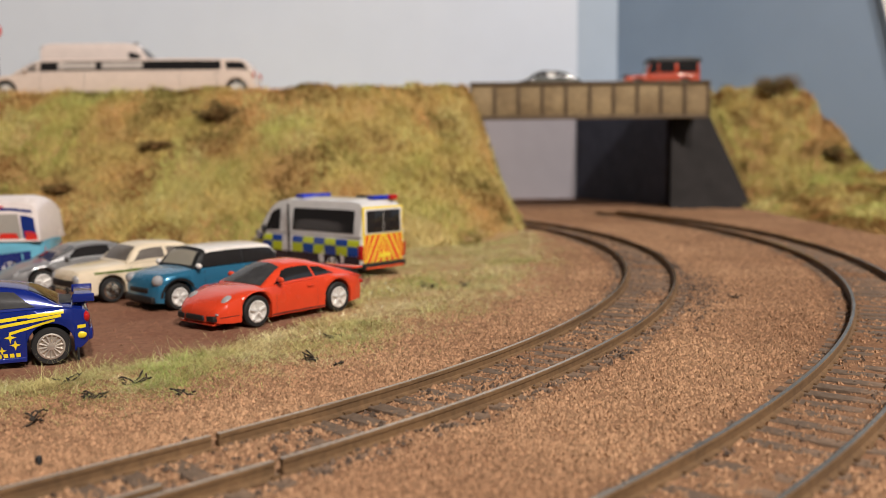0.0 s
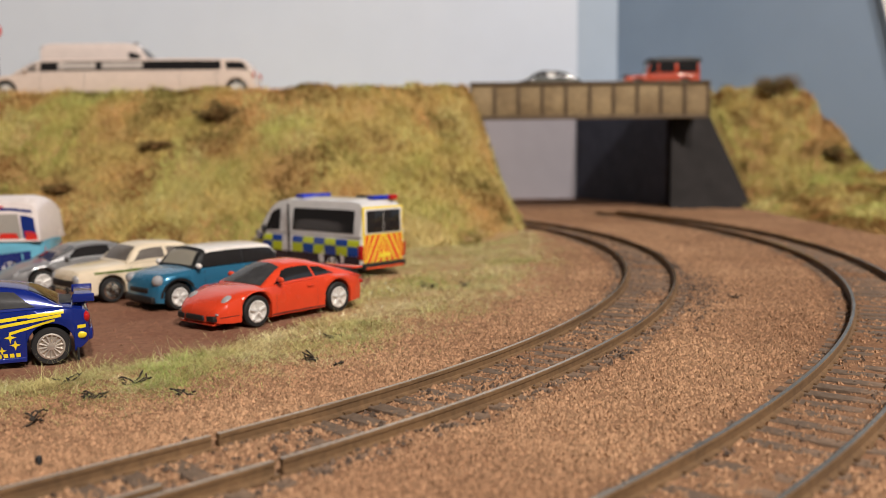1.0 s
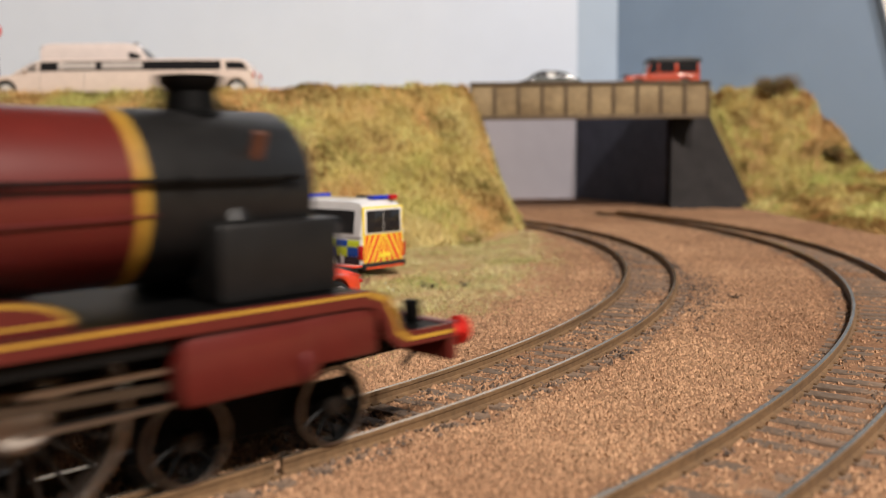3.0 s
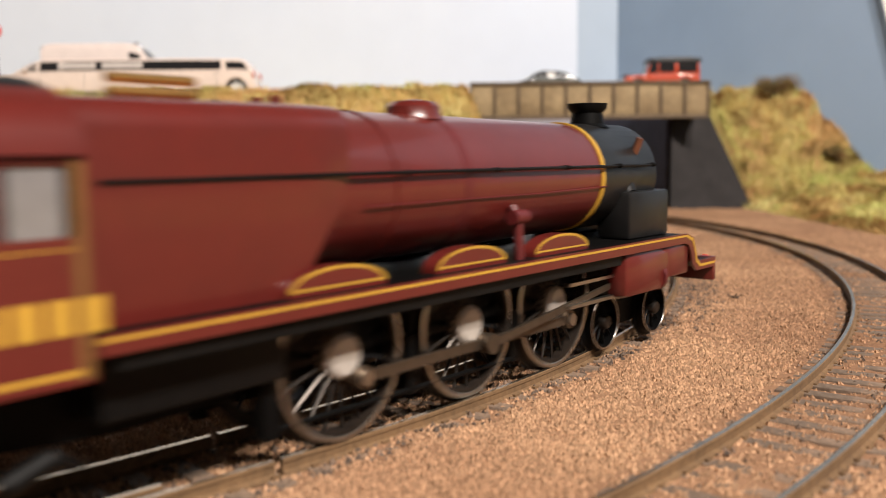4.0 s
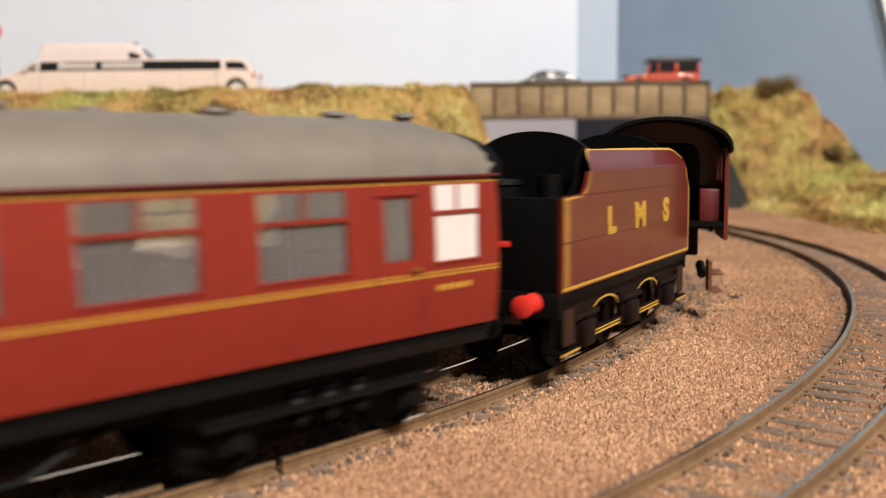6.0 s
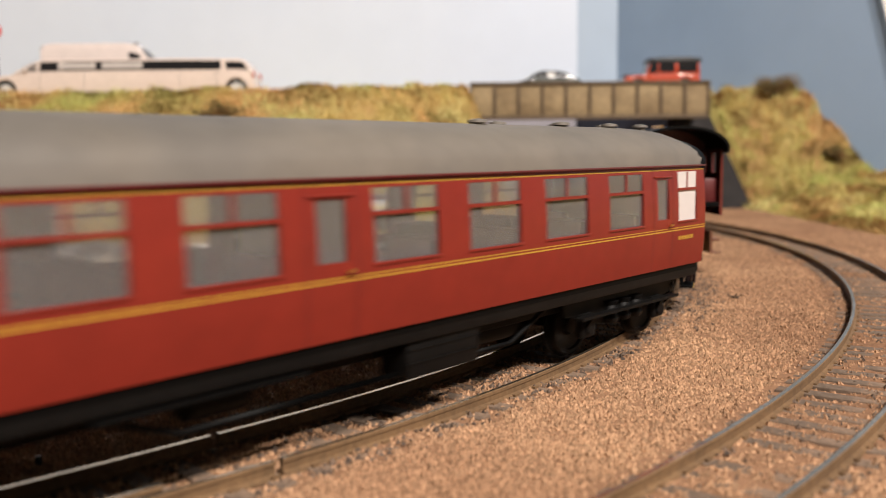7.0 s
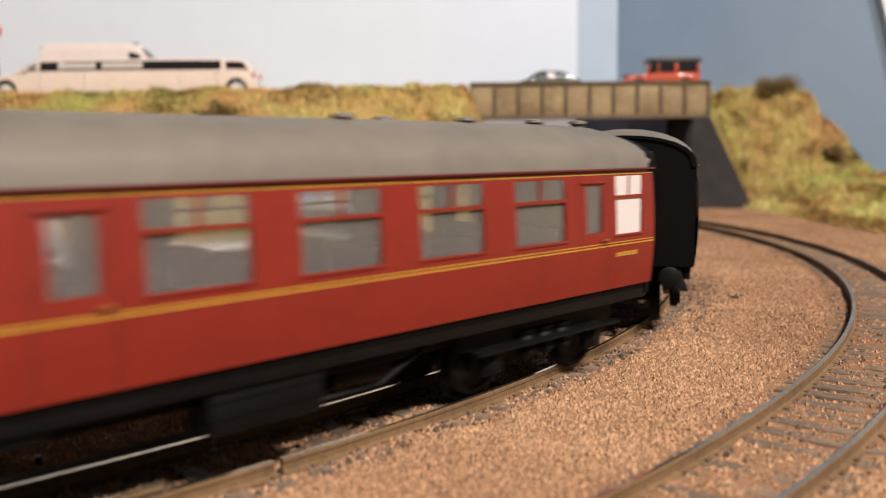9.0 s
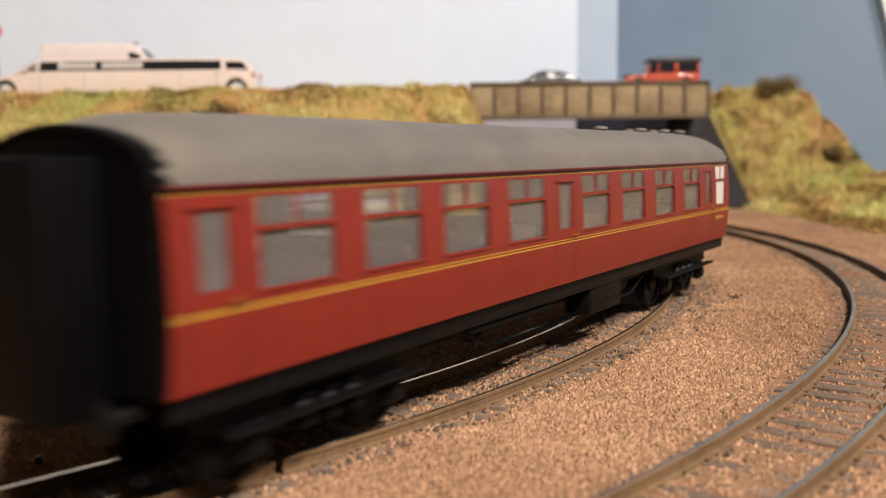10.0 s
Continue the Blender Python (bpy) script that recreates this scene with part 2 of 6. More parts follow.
def height(X, Y):
    X, Y = np.asarray(X, float), np.asarray(Y, float)
    rise = np.clip(seg_dist(X, Y, FOOT_LEFT), 0, None)
    top = 86 + 8 * np.clip((Y - 560) / 180, 0, 1)
    t = np.minimum(np.clip(seg_dist(X, Y, FRONT_LEFT) / 98, 0, 1), np.clip(seg_dist(X, Y, END_LEFT) / 34, 0, 1))
    left = top * (t * 0.75 + 0.25 * t * t * (3 - 2 * t)) + 4.2 * lumps(X, Y, 48, 3) * np.clip(rise / 30, 0, 1) * np.clip((115 - rise) / 30, 0, 1)
    steep = 0.0916 * X + 2.434 * Y - 1848
    apron = np.clip(seg_dist(X, Y, FOOT_RIGHT), 0, None)
    low = np.minimum(0.24 * apron, 32) * np.clip((Y - 330) / 120, 0, 1)
    high = np.minimum(np.minimum(steep, 97), 97 - 1.38 * (X - 312))
    h = np.clip(0.5 + 0.5 * (high - low) / 26, 0, 1)
    right = np.where(X > 200, (low + (high - low) * h + 13 * h * (1 - h)) * np.clip(apron / 6, 0, 1), 0)
    right = right + (4.5 * lumps(X, Y, 38, 8) + 2.2 * lumps(X, Y, 15, 9)) * np.clip(right / 15, 0, 1)
    flat = 0.35 * lumps(X, Y, 30, 5) + 0.2 * lumps(X, Y, 9, 6)
    verge = np.clip(1 - np.abs(seg_dist(X, Y, VERGE)) / 26, 0, 1) * 1.6
    bed = np.clip((44 - np.minimum(LINE_A.distance(X, Y, 6), LINE_B.distance(X, Y, 6))) / 16, 0, 1)
    return flat + 0.4 + 0.85 * bed + np.maximum(np.maximum(left, right), verge)


VERGE = [(-400, 120), (-110, 158), (-78, 178), (-45, 205), (-15, 252), (20, 320), (38, 400), (46, 520)]


PARK_EDGE = [(-400, 120), (-110, 160), (-80, 182), (-54, 214), (-36, 262), (-28, 330), (-30, 400), (-64, 470), (-80, 560)]


def build_ground():
    xs = np.concatenate([np.linspace(-1400, -320, 40), np.arange(-316, 420, 4.0), np.linspace(424, 1300, 34)])
    ys = np.concatenate([np.linspace(-1200, 60, 30), np.arange(64, 800, 4.0), np.linspace(804, 1300, 24)])
    X, Y = np.meshgrid(xs, ys)
    Z = height(X, Y)
    n, k = X.shape
    v = np.stack([X, Y, Z], -1).reshape(-1, 3)
    i = np.arange((n - 1) * k).reshape(n - 1, k)[:, :-1].ravel()
    fs = np.stack([i, i + 1, i + k + 1, i + k], 1)
    c = v[fs].mean(1)
    grassy = np.maximum(seg_dist(c[:, 0], c[:, 1], FOOT_LEFT), seg_dist(c[:, 0], c[:, 1], FOOT_RIGHT)) > -4 + 5 * np.sin(c[:, 0] / 9)
    park = (seg_dist(c[:, 0], c[:, 1], PARK_EDGE) > 2 * lumps(c[:, 0], c[:, 1], 14, 44)) & ~grassy
    sh = Shape()
    sh.v, sh.f = [tuple(p) for p in v], [tuple(q) for q in fs.tolist()]
    strip = (np.abs(seg_dist(c[:, 0], c[:, 1], VERGE) + 2) < 9 + 4 * lumps(c[:, 0], c[:, 1], 20, 12)) & ~grassy
    strip = strip | ((seg_dist(c[:, 0], c[:, 1], VERGE) > -6) & ~park & ~grassy)
    sh.m = np.where(grassy, 2, np.where(strip, 3, np.where(park, 1, 0))).tolist()
    sh.flat = [False] * len(sh.f)
    ob = part("ground", sh, [BALLAST, SOIL, TURF, VERGETURF], fix=False)
    return tagged(ob, "brown ballasted model railway baseboard with soil car park", "ground", kind="structure")


ground = build_ground()


# ---- backdrop boards and room ----
def board(name, a, b, z0, z1, mat, label, thick=9.0):
    (ax, ay), (bx, by) = a, b
    d = Vector((bx - ax, by - ay)).normalized()
    nx, ny = -d.y * thick, d.x * thick
    sh = Shape()
    sh.add([(ax, ay, z0), (bx, by, z0), (bx, by, z1), (ax, ay, z1), (ax + nx, ay + ny, z0), (bx + nx, by + ny, z0), (bx + nx, by + ny, z1), (ax + nx, ay + ny, z1)],
           [(0, 1, 2, 3), (5, 4, 7, 6), (4, 0, 3, 7), (1, 5, 6, 2), (3, 2, 6, 7), (4, 5, 1, 0)], flat=True)
    return tagged(part(name, sh, mat), label, "backdrop", kind="structure")


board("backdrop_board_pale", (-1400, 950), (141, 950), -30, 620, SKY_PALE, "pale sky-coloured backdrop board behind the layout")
# added panel, painted grey for the shade seen below the girder
board("backdrop_lower_panel", (-160, 946), (139.5, 946), -30, 92, SHADEGREY, "added grey panel painting the shade on the pale backdrop under the bridge", thick=3.5)
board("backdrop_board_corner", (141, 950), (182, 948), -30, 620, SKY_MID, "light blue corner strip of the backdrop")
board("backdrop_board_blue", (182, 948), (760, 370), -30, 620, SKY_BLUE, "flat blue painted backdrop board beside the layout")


def build_room():
    for name, (x0, x1, y0, y1, z0, z1), kind in (("wall_back", (-1700, 1500, 1500, 1540, -900, 1500), 0), ("wall_front", (-1700, 1500, -1640, -1600, -900, 1500), 0),
                                                 ("wall_west", (-1740, -1700, -1600, 1500, -900, 1500), 0), ("wall_east", (1500, 1540, -1600, 1500, -900, 1500), 0),
                                                 ("ceiling", (-1740, 1540, -1640, 1540, 1500, 1540), 0), ("floor", (-1740, 1540, -1640, 1540, -940, -900), 1)):
        tagged(part(name, Shape().box(x0, x1, y0, y1, z0, z1), ROOM), "unseen plain plaster of the room, kept dark to bounce little light", name.split("_")[0], kind="structure")


build_room()


# ---- tracks ----
def rail_shape(line, d, s0, s1, step=4.0):
    prof = [(-1.1, -2.6), (1.1, -2.6), (1.0, -2.2), (0.35, -1.9), (0.35, -0.9), (0.55, -0.7), (0.55, -0.12), (0.4, 0), (-0.4, 0), (-0.55, -0.12), (-0.55, -0.7), (-0.35, -0.9), (-0.35, -1.9), (-1.0, -2.2)]
    rs = []
    for s in np.arange(s0, s1 + 0.1, step):
        h = line.heading(s)
        cx, cy = line.off(s, d)
        rs.append([(cx - math.sin(h) * a, cy + math.cos(h) * a, RAIL_TOP + z) for a, z in prof])
    sh = Shape().rings(rs)
    n = len(prof)
    for i in range(len(rs) - 1):
        for j in (7,):
            sh.m[i * n + j] = 1
    return sh


SLEEPER_SHAPE = Shape().box(-1.75, 1.75, -13.2, 13.2, -0.9, 0.75, b=0.25)


def track(line, s0, s1, label, joint):
    t = thing("railway_track", at_mm(0, 0, 0), label, "railway track", "model railway tracks", "structure")
    for d in (8.7, -8.7):
        for a, b in ((s0, joint), (joint + 0.4, s1)):
            part("rail", rail_shape(line, d, a, b), [RAILSIDE, RAILHEAD], t, "rusty brown steel rail with a worn bright top")
    first = None
    for k, s in enumerate(np.arange(s0 + 3, s1, 7.1)):
        (x, y), h = line.at(s), line.heading(s)
        jig = random.uniform(-1.5, 1.5)
        if first is None:
            first = part("sleeper", SLEEPER_SHAPE, SLEEPER, t, "dark brown timber-coloured sleeper")
            ob = first
        else:
            ob = new("sleeper", first.data)
            ob.parent = t
        ob.matrix_basis = at_mm(x, y, 0.72 + random.uniform(-0.14, 0.1), math.degrees(h) + jig)
    chair = Shape()
    for s in np.arange(s0 + 3, min(s1, 330), 7.1):
        for d in (8.7, -8.7):
            (x, y), h = line.off(s, d), line.heading(s)
            c, q = math.cos(h), math.sin(h)
            for o in (-1.25, 1.25):
                vs = [(x + c * a - q * (b + o), y + q * a + c * (b + o), z) for a in (-0.8, 0.8) for b in (-0.35, 0.35) for z in (1.3, 1.85)]
                chair.add(vs, [(0, 1, 3, 2), (4, 6, 7, 5), (0, 4, 5, 1), (2, 3, 7, 6), (1, 5, 7, 3)], flat=True)
    tagged(part("rail_chairs", chair, RAILSIDE, t, fix=False), kind="stuff")
    return t


track_a = track(LINE_A, -160, 720, "inner curve of brown model railway track on sleepers", -35.0)
track_b = track(LINE_B, -60, 740, "outer curve of brown model railway track on sleepers", -40.0)


# ---- the bridge ----
def bridge():
    b = thing("girder_bridge", at_mm(0, 0, 0), "weathered tan plate girder road bridge with dark abutments", "bridge", kind="structure")
    y0, x0, x1, z0, z1 = 738.0, 24.0, 216.0, 77.5, 105.0
    n = 10
    part("girder_web", Shape().box(x0, x1, y0 + 1.2, y0 + 3.5, z0, z1 - 1), GIRDER, b)
    part("top_flange", Shape().box(x0 - 1, x1 + 1, y0 - 1.6, y0 + 6, z1 - 2.2, z1, b=0.4), GIRDER_EDGE, b, "dark weathered flange")
    part("bottom_flange", Shape().box(x0, x1, y0 - 1.6, y0 + 6, z0 - 2.5, z0 + 0.5, b=0.4), GIRDER_EDGE, b, "dark weathered flange")
    for i in range(n + 1):
        x = x0 + (x1 - x0) * i / n
        part("stiffener", Shape().box(x - 0.9, x + 0.9, y0 - 1.2, y0 + 2, z0, z1 - 2, b=0.3), GIRDER_EDGE, b)
    for i in range(n):
        xa, xb = x0 + (x1 - x0) * i / n + 1.4, x0 + (x1 - x0) * (i + 1) / n - 1.4
        part("web_panel", Shape().box(xa, xb, y0 + 0.6, y0 + 1.6, z0 + 1.6, z1 - 3.2, b=0.45), GIRDER, b)
    part("deck", Shape().box(20, 215, y0 + 6, y0 + 66, 92, 97), ROADTOP, b, "grey road deck")
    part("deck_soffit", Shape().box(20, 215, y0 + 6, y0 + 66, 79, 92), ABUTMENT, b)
    ab = Shape()
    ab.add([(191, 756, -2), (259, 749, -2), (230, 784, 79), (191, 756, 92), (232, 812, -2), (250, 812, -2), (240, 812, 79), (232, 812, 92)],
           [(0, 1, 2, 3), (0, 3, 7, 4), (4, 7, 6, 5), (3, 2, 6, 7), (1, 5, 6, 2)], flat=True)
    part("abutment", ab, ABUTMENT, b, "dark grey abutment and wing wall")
    # added wall: the shade behind the bridge is in its colour
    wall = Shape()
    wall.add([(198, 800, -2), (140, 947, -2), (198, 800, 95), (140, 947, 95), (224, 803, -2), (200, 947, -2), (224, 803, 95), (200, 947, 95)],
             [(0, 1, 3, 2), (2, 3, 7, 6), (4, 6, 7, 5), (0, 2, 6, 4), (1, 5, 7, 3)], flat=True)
    part("retaining_wall", wall, SHADENAVY, b, "added wall behind the bridge, its dark navy holding the shade there")
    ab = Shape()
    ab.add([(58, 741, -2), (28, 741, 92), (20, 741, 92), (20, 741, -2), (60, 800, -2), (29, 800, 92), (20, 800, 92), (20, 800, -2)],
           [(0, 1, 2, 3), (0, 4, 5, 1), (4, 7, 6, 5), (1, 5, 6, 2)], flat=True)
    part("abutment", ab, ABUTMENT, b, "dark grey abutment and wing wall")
    return b


bridge()


# ---- the train ----
def wheel_disc(sh, y, r, side, spokes=0):
    """A flanged wheel on the axle through the origin; side +1 shows its face to +y."""
    s = side
    if not spokes:
        sh.lathe((0, y, 0), (0, s, 0), [(-1.5, r + 0.9), (-0.9, r + 0.9), (-0.7, r), (1.2, r), (1.2, r * 0.86), (0.7, r * 0.82), (0.5, r * 0.35), (1.3, r * 0.28), (1.4, 0)], n=26)
    else:
        sh.lathe((0, y, 0), (0, s, 0), [(-1.5, r + 0.9), (-0.9, r + 0.9), (-0.7, r), (1.2, r), (1.2, r * 0.88), (-1.0, r * 0.87), (-1.5, r * 0.9), (-1.5, r + 0.9)], n=40, cap=False)
        sh.lathe((0, y, 0), (0, s, 0), [(1.16, r * 1.0), (1.26, r * 0.99), (1.26, r * 0.94), (1.16, r * 0.93)], n=40, mi=1, cap=False)
        sh.lathe((0, y, 0), (0, s, 0), [(-1, r * 0.27), (1.3, r * 0.27), (1.9, r * 0.22), (2.0, 0)], n=18, mi=2)


def wheelset(parent, x, r, spokes=0, mats=None, crank=0.0, label="black wheelset on a steel axle"):
    sh = Shape()
    sh.tube((0, -8, 0), (0, 8, 0), 1.1)
    for s in (1, -1):
        wheel_disc(sh, 8.2 * s, r, s, spokes)
        if crank:
            a = 0 if s > 0 else math.pi / 2
            px, pz = math.cos(a) * crank, math.sin(a) * crank
            sh.tube((px, 8.2 * s, pz), (px, 12.2 * s, pz), 1.3, mi=1)
            # balance weight
            b = a + math.pi
            ring = lambda yy: [(math.cos(b + t) * q, yy, math.sin(b + t) * q) for t, q in [(-0.5 + i * 0.2, r * 0.86) for i in range(6)] + [(0.5, r * 0.66), (0.0, r * 0.58), (-0.5, r * 0.66)]]
            sh.rings([ring(8.2 * s - 0.5), ring(8.2 * s + 1.0)])
    ob = part("wheelset", sh, mats or [GREYBLACK, STEEL, HUB], parent, label)
    ob.location = (x * MM, 0, r * MM)
    if spokes:
        first = None
        for s in (1, -1):
            for k in range(spokes):
                if first is None:
                    first = part("spoke", Shape().tube((r * 0.18, 0, 0), (r * 0.9, 0, 0), 0.42, 0.3, n=5), SPOKE if r > 12 else (mats or [GREYBLACK])[0], ob)
                    sp = first
                else:
                    sp = new("spoke", first.data)
                    sp.parent = ob
                sp.matrix_basis = at_mm(0, 8.2 * s, 0) @ Matrix.Rotation(2 * math.pi * k / spokes, 4, "Y")
    WHEELS.append((ob, x, r))
    return ob


WHEELS, RODS = [], []


def coach(label):
    c = thing("railway_coach", None, label, "railway coach", "coaches of the train")
    L, W = 116.0, 17.9
    zb, zt, waist = 16.5, 41.0, 28.2

    def half(z):
        """Half width of the side at height z."""
        if z < waist:
            return W - 0.9 * ((waist - z) / 12) ** 2
        return W - 0.9 * ((z - waist) / 13) ** 2

    wins = [(-101.5, -86.5), (-79.5, -64.8), (-58, -43), (-35.2, -20), (-1.5, 13.8), (22, 37.2), (45.5, 60.8), (69.4, 84.2)]
    doors = [(-111.5, -106.4), (-13.2, -7.2), (91.0, 96.6)]
    loo = (101.5, 111.2)
    holes = [(a, b, 27.6, 39.3) for a, b in wins] + [(a, b, 28.4, 37.8) for a, b in doors] + [(loo[0], loo[1], 27.4, 39.5)]
    xs = sorted({-L, L, *[q for h in holes for q in h[:2]]})
    zs = sorted({zb, 18.5, 21, 24, 26, 27.4, 27.6, 28.4, 31, 33.5, 36, 37.8, 39.3, 39.5, zt})
    for s in (-1, 1):
        sh = Shape()
        for x0, x1 in zip(xs, xs[1:]):
            for z0, z1 in zip(zs, zs[1:]):
                mx, mz = (x0 + x1) / 2, (z0 + z1) / 2
                if any(a < mx < b and c0 < mz < c1 for a, b, c0, c1 in holes):
                    continue
                o = [(x, s * half(z), z) for x, z in ((x0, z0), (x1, z0), (x1, z1), (x0, z1))]
                i = [(x, s * (half(z) - 0.9), z) for x, z in ((x0, z0), (x1, z0), (x1, z1), (x0, z1))]
                sh.add(o + i, [(0, 1, 2, 3), (7, 6, 5, 4)])
        for a, b, c0, c1 in holes:
            ring = [(a, c0), (b, c0), (b, c1), (a, c1)]
            o = [(x, s * half(z), z) for x, z in ring]
            i = [(x, s * (half(z) - 0.9), z) for x, z in ring]
            sh.add(o + i, [(k, (k + 1) % 4, 4 + (k + 1) % 4, 4 + k) for k in range(4)], flat=True)
        bm_side = part("side_wall", sh, CRIMSON, c, "maroon painted coach side", fix=True)
        for a, b, c0, c1 in holes[:-1] + ([] if s < 0 else [holes[-1]]):
            ym = s * (half((c0 + c1) / 2) - 0.75)
            part("window_pane", Shape().box(a, b, min(ym, ym + 0.2 * s), max(ym, ym + 0.2 * s), c0, c1), HAZY, c, "hazy clear glazing")
        if s < 0:
            ym = s * (half(34) - 0.45)
            part("frosted_pane", Shape().box(loo[0], loo[1], ym - 0.15, ym + 0.15, 27.4, 39.5), FROST, c, "white frosted window")
        for a, b in wins + [loo]:
            fr = Shape()
            y = s * half(35.2)
            fr.box(a, b, min(y - 0.5 * s, y + 0.12 * s), max(y - 0.5 * s, y + 0.12 * s), 35.0, 35.6)
            m = (a + b) / 2
            y = s * half(37.5)
            fr.box(m - 0.3, m + 0.3, min(y - 0.5 * s, y + 0.1 * s), max(y - 0.5 * s, y + 0.1 * s), 35.6, 39.4)
            part("window_bar", fr, CRIMSON, c)
            sill = Shape()
            y = s * half(27.4)
            sill.box(a - 0.3, b + 0.3, min(y - 0.3 * s, y + 0.22 * s), max(y - 0.3 * s, y + 0.22 * s), 27.2, 27.7, b=0.08)
            part("window_sill", sill, CRIMSON, c)
        for a, b in doors:
            dr = Shape()
            for xx in (a - 2.0, b + 2.0):
                for z0, z1 in zip(zs[:-1], zs[1:]):
                    ya, yb = s * half(z0), s * half(z1)
                    dr.add([(xx - 0.12, ya + 0.06 * s, z0), (xx + 0.12, ya + 0.06 * s, z0), (xx + 0.12, yb + 0.06 * s, z1), (xx - 0.12, yb + 0.06 * s, z1)], [(0, 1, 2, 3)])
            part("door_seam", dr, DEEP, c)
            y = s * half(26)
            part("door_handle", Shape().tube((b + 0.6, y, 27.0), (b + 0.6, y + 0.7 * s, 27.0), 0.3, n=8).box(b - 0.6, b + 0.9, min(y + .5 * s, y + .8 * s), max(y + .5 * s, y + .8 * s), 26.8, 27.2), BRASS, c, "small brass handle")
            # rain strip over the door
            y = s * half(38.4)
            part("rain_strip", Shape().box(a - 1.5, b + 1.5, min(y, y + 0.4 * s), max(y, y + 0.4 * s), 38.2, 38.6, b=0.1), CRIMSON, c)
        for z0, z1 in ((25.4, 25.68), (26.0, 26.2), (39.85, 40.2)):
            ya, yb = s * (half(z0) + 0.05), s * (half(z1) + 0.05)
            part("lining", Shape().add([(-L, ya, z0), (L, ya, z0), (L, yb, z1), (-L, yb, z1)], [(0, 1, 2, 3)]), GOLD, c, "thin yellow lining stripe")
        for x0, x1 in ((101.5, 109.5),):
            y = s * (half(23.5) + 0.05)
            mk = Shape()
            for k in range(5):
                w = (x1 - x0) / 5
                mk.box(x0 + k * w + 0.2, x0 + (k + 1) * w - 0.3, min(y, y + 0.05 * s), max(y, y + 0.05 * s), 23.1, 24.0)
            part("running_number", mk, GOLD, c, "tiny yellow markings")
    # roof: an arched shell with rounded ends
    rs = []
    for x in [-L - 0.6, -L + 2, -L + 8, -L + 20, -60, -20, 20, 60, L - 20, L - 8, L - 2, L + 0.6]:
        e = max(0.0, (abs(x) - (L - 14)) / 14.6)
        drop = 2.6 * e ** 2.2
        ring = []
        for k in range(17):
            a = math.pi * k / 16
            ring.append((x, math.cos(a) * (17.6 - 0.5 * e), zt - 0.2 + (9.6 - drop) * math.sin(a) ** 0.8))
        ring += [(x, -16.3, zt - 0.2), (x, 16.3, zt - 0.2)]
        rs.append(ring)
    part("roof", Shape().rings(rs), ROOFGREY, c, "matt grey arched roof")
    for s in (-1, 1):
        rim = lambda x, g: [(x, math.cos(math.pi * k / 16) * (17.3 * g), zt - 0.3 + 7.5 * g * math.sin(math.pi * k / 16) ** 0.8) for k in range(17)]
        part("roof_end_rim", Shape().rings([rim(s * (L + 0.2), 1.0) + rim(s * (L + 0.2), 0.93)[::-1], rim(s * (L + 1.4), 1.0) + rim(s * (L + 1.4), 0.93)[::-1]]), BLACK, c, "black rim at the roof end")
        part("gutter", Shape().box(-L, L, min(s * 17.2, s * 17.9), max(s * 17.2, s * 17.9), 40.7, 41.1, b=0.1), DEEP, c)
    for k, x in enumerate((42, 57, 72, 80, 93, 101, 108)):
        y = (-3.5, 3.0)[k % 2]
        part("roof_vent", Shape().lathe((x, y, 50.0), (0, 0, 1), [(-0.9, 1.5), (0.3, 1.4), (0.5, 2.0), (1.0, 1.9), (1.3, 0.4)], n=12), ROOFGREY, c, "small round roof ventilator")
    # ends, with gangway
    for s in (-1, 1):
        pts = [(-16.9, zb), (16.9, zb)] + [(math.cos(math.pi * k / 12) * 17.2, zt + 7.4 * math.sin(math.pi * k / 12) ** 0.8) for k in range(13)]
        ring = lambda x: [(x, y, z) for y, z in pts]
        part("end_wall", Shape().rings([ring(s * (L - 1.5)), ring(s * (L + 0.9))]), BLACK, c, "black coach end")
        g = Shape()
        for x0, w in ((0.6, 7.0), (1.7, 6.3), (2.8, 7.0), (3.9, 6.3), (5.0, 7.0), (6.1, 6.3), (7.2, 7.0)):
            a, b = sorted((s * (L + x0 - 0.3), s * (L + x0 + 1.1)))
            g.box(a, b, -w, w, 13.5, 44.5, b=0.4)
        part("gangway_bellows", g, BLACK, c, "black corridor gangway bellows")
        for y in (-11, 11):
            part("buffer", Shape().lathe((s * (L - 1), y, 14.3), (s, 0, 0), [(0, 1.0), (5.4, 1.0), (5.5, 2.6), (6.2, 2.6), (6.4, 2.2)], n=16), GREYBLACK, c)
    # floor, underframe and its gear
    part("floor_pan", Shape().box(-L + 1.6, L - 1.6, -16.4, 16.4, 15.2, 17.0), BLACK, c)
    part("interior_partition", Shape().box(98.0, 98.8, -16, 16, 17, 40).box(-104.4, -103.7, -16, 16, 17, 40).box(-16.9, -16.2, -16, -4, 17, 40).box(-4.5, -3.8, -16, -4, 17, 40), FROST, c, "cream partition")
    seat = Shape()
    for a, b in wins:
        for x in (a - 2.5, b + 0.6):
            for y0, y1 in ((-15.5, -4), (4, 15.5)):
                seat.box(x - 0.3, x + 1.9, y0, y1, 17, 30.0, b=0.6)
                seat.box(x - 3.5, x + 5.0, y0, y1, 17, 22.5, b=0.6)
    part("seats", seat, material("seat_brown", (0.13, 0.055, 0.04), 0.8), c, "brown moulded seats")
    tab = Shape()
    for a, b in wins:
        for s in (-1, 1):
            tab.box(a + 3.5, b - 3.5, min(s * 5, s * 15.5), max(s * 5, s * 15.5), 25.6, 26.2, b=0.1)
    part("tables", tab, GREYBLACK, c)
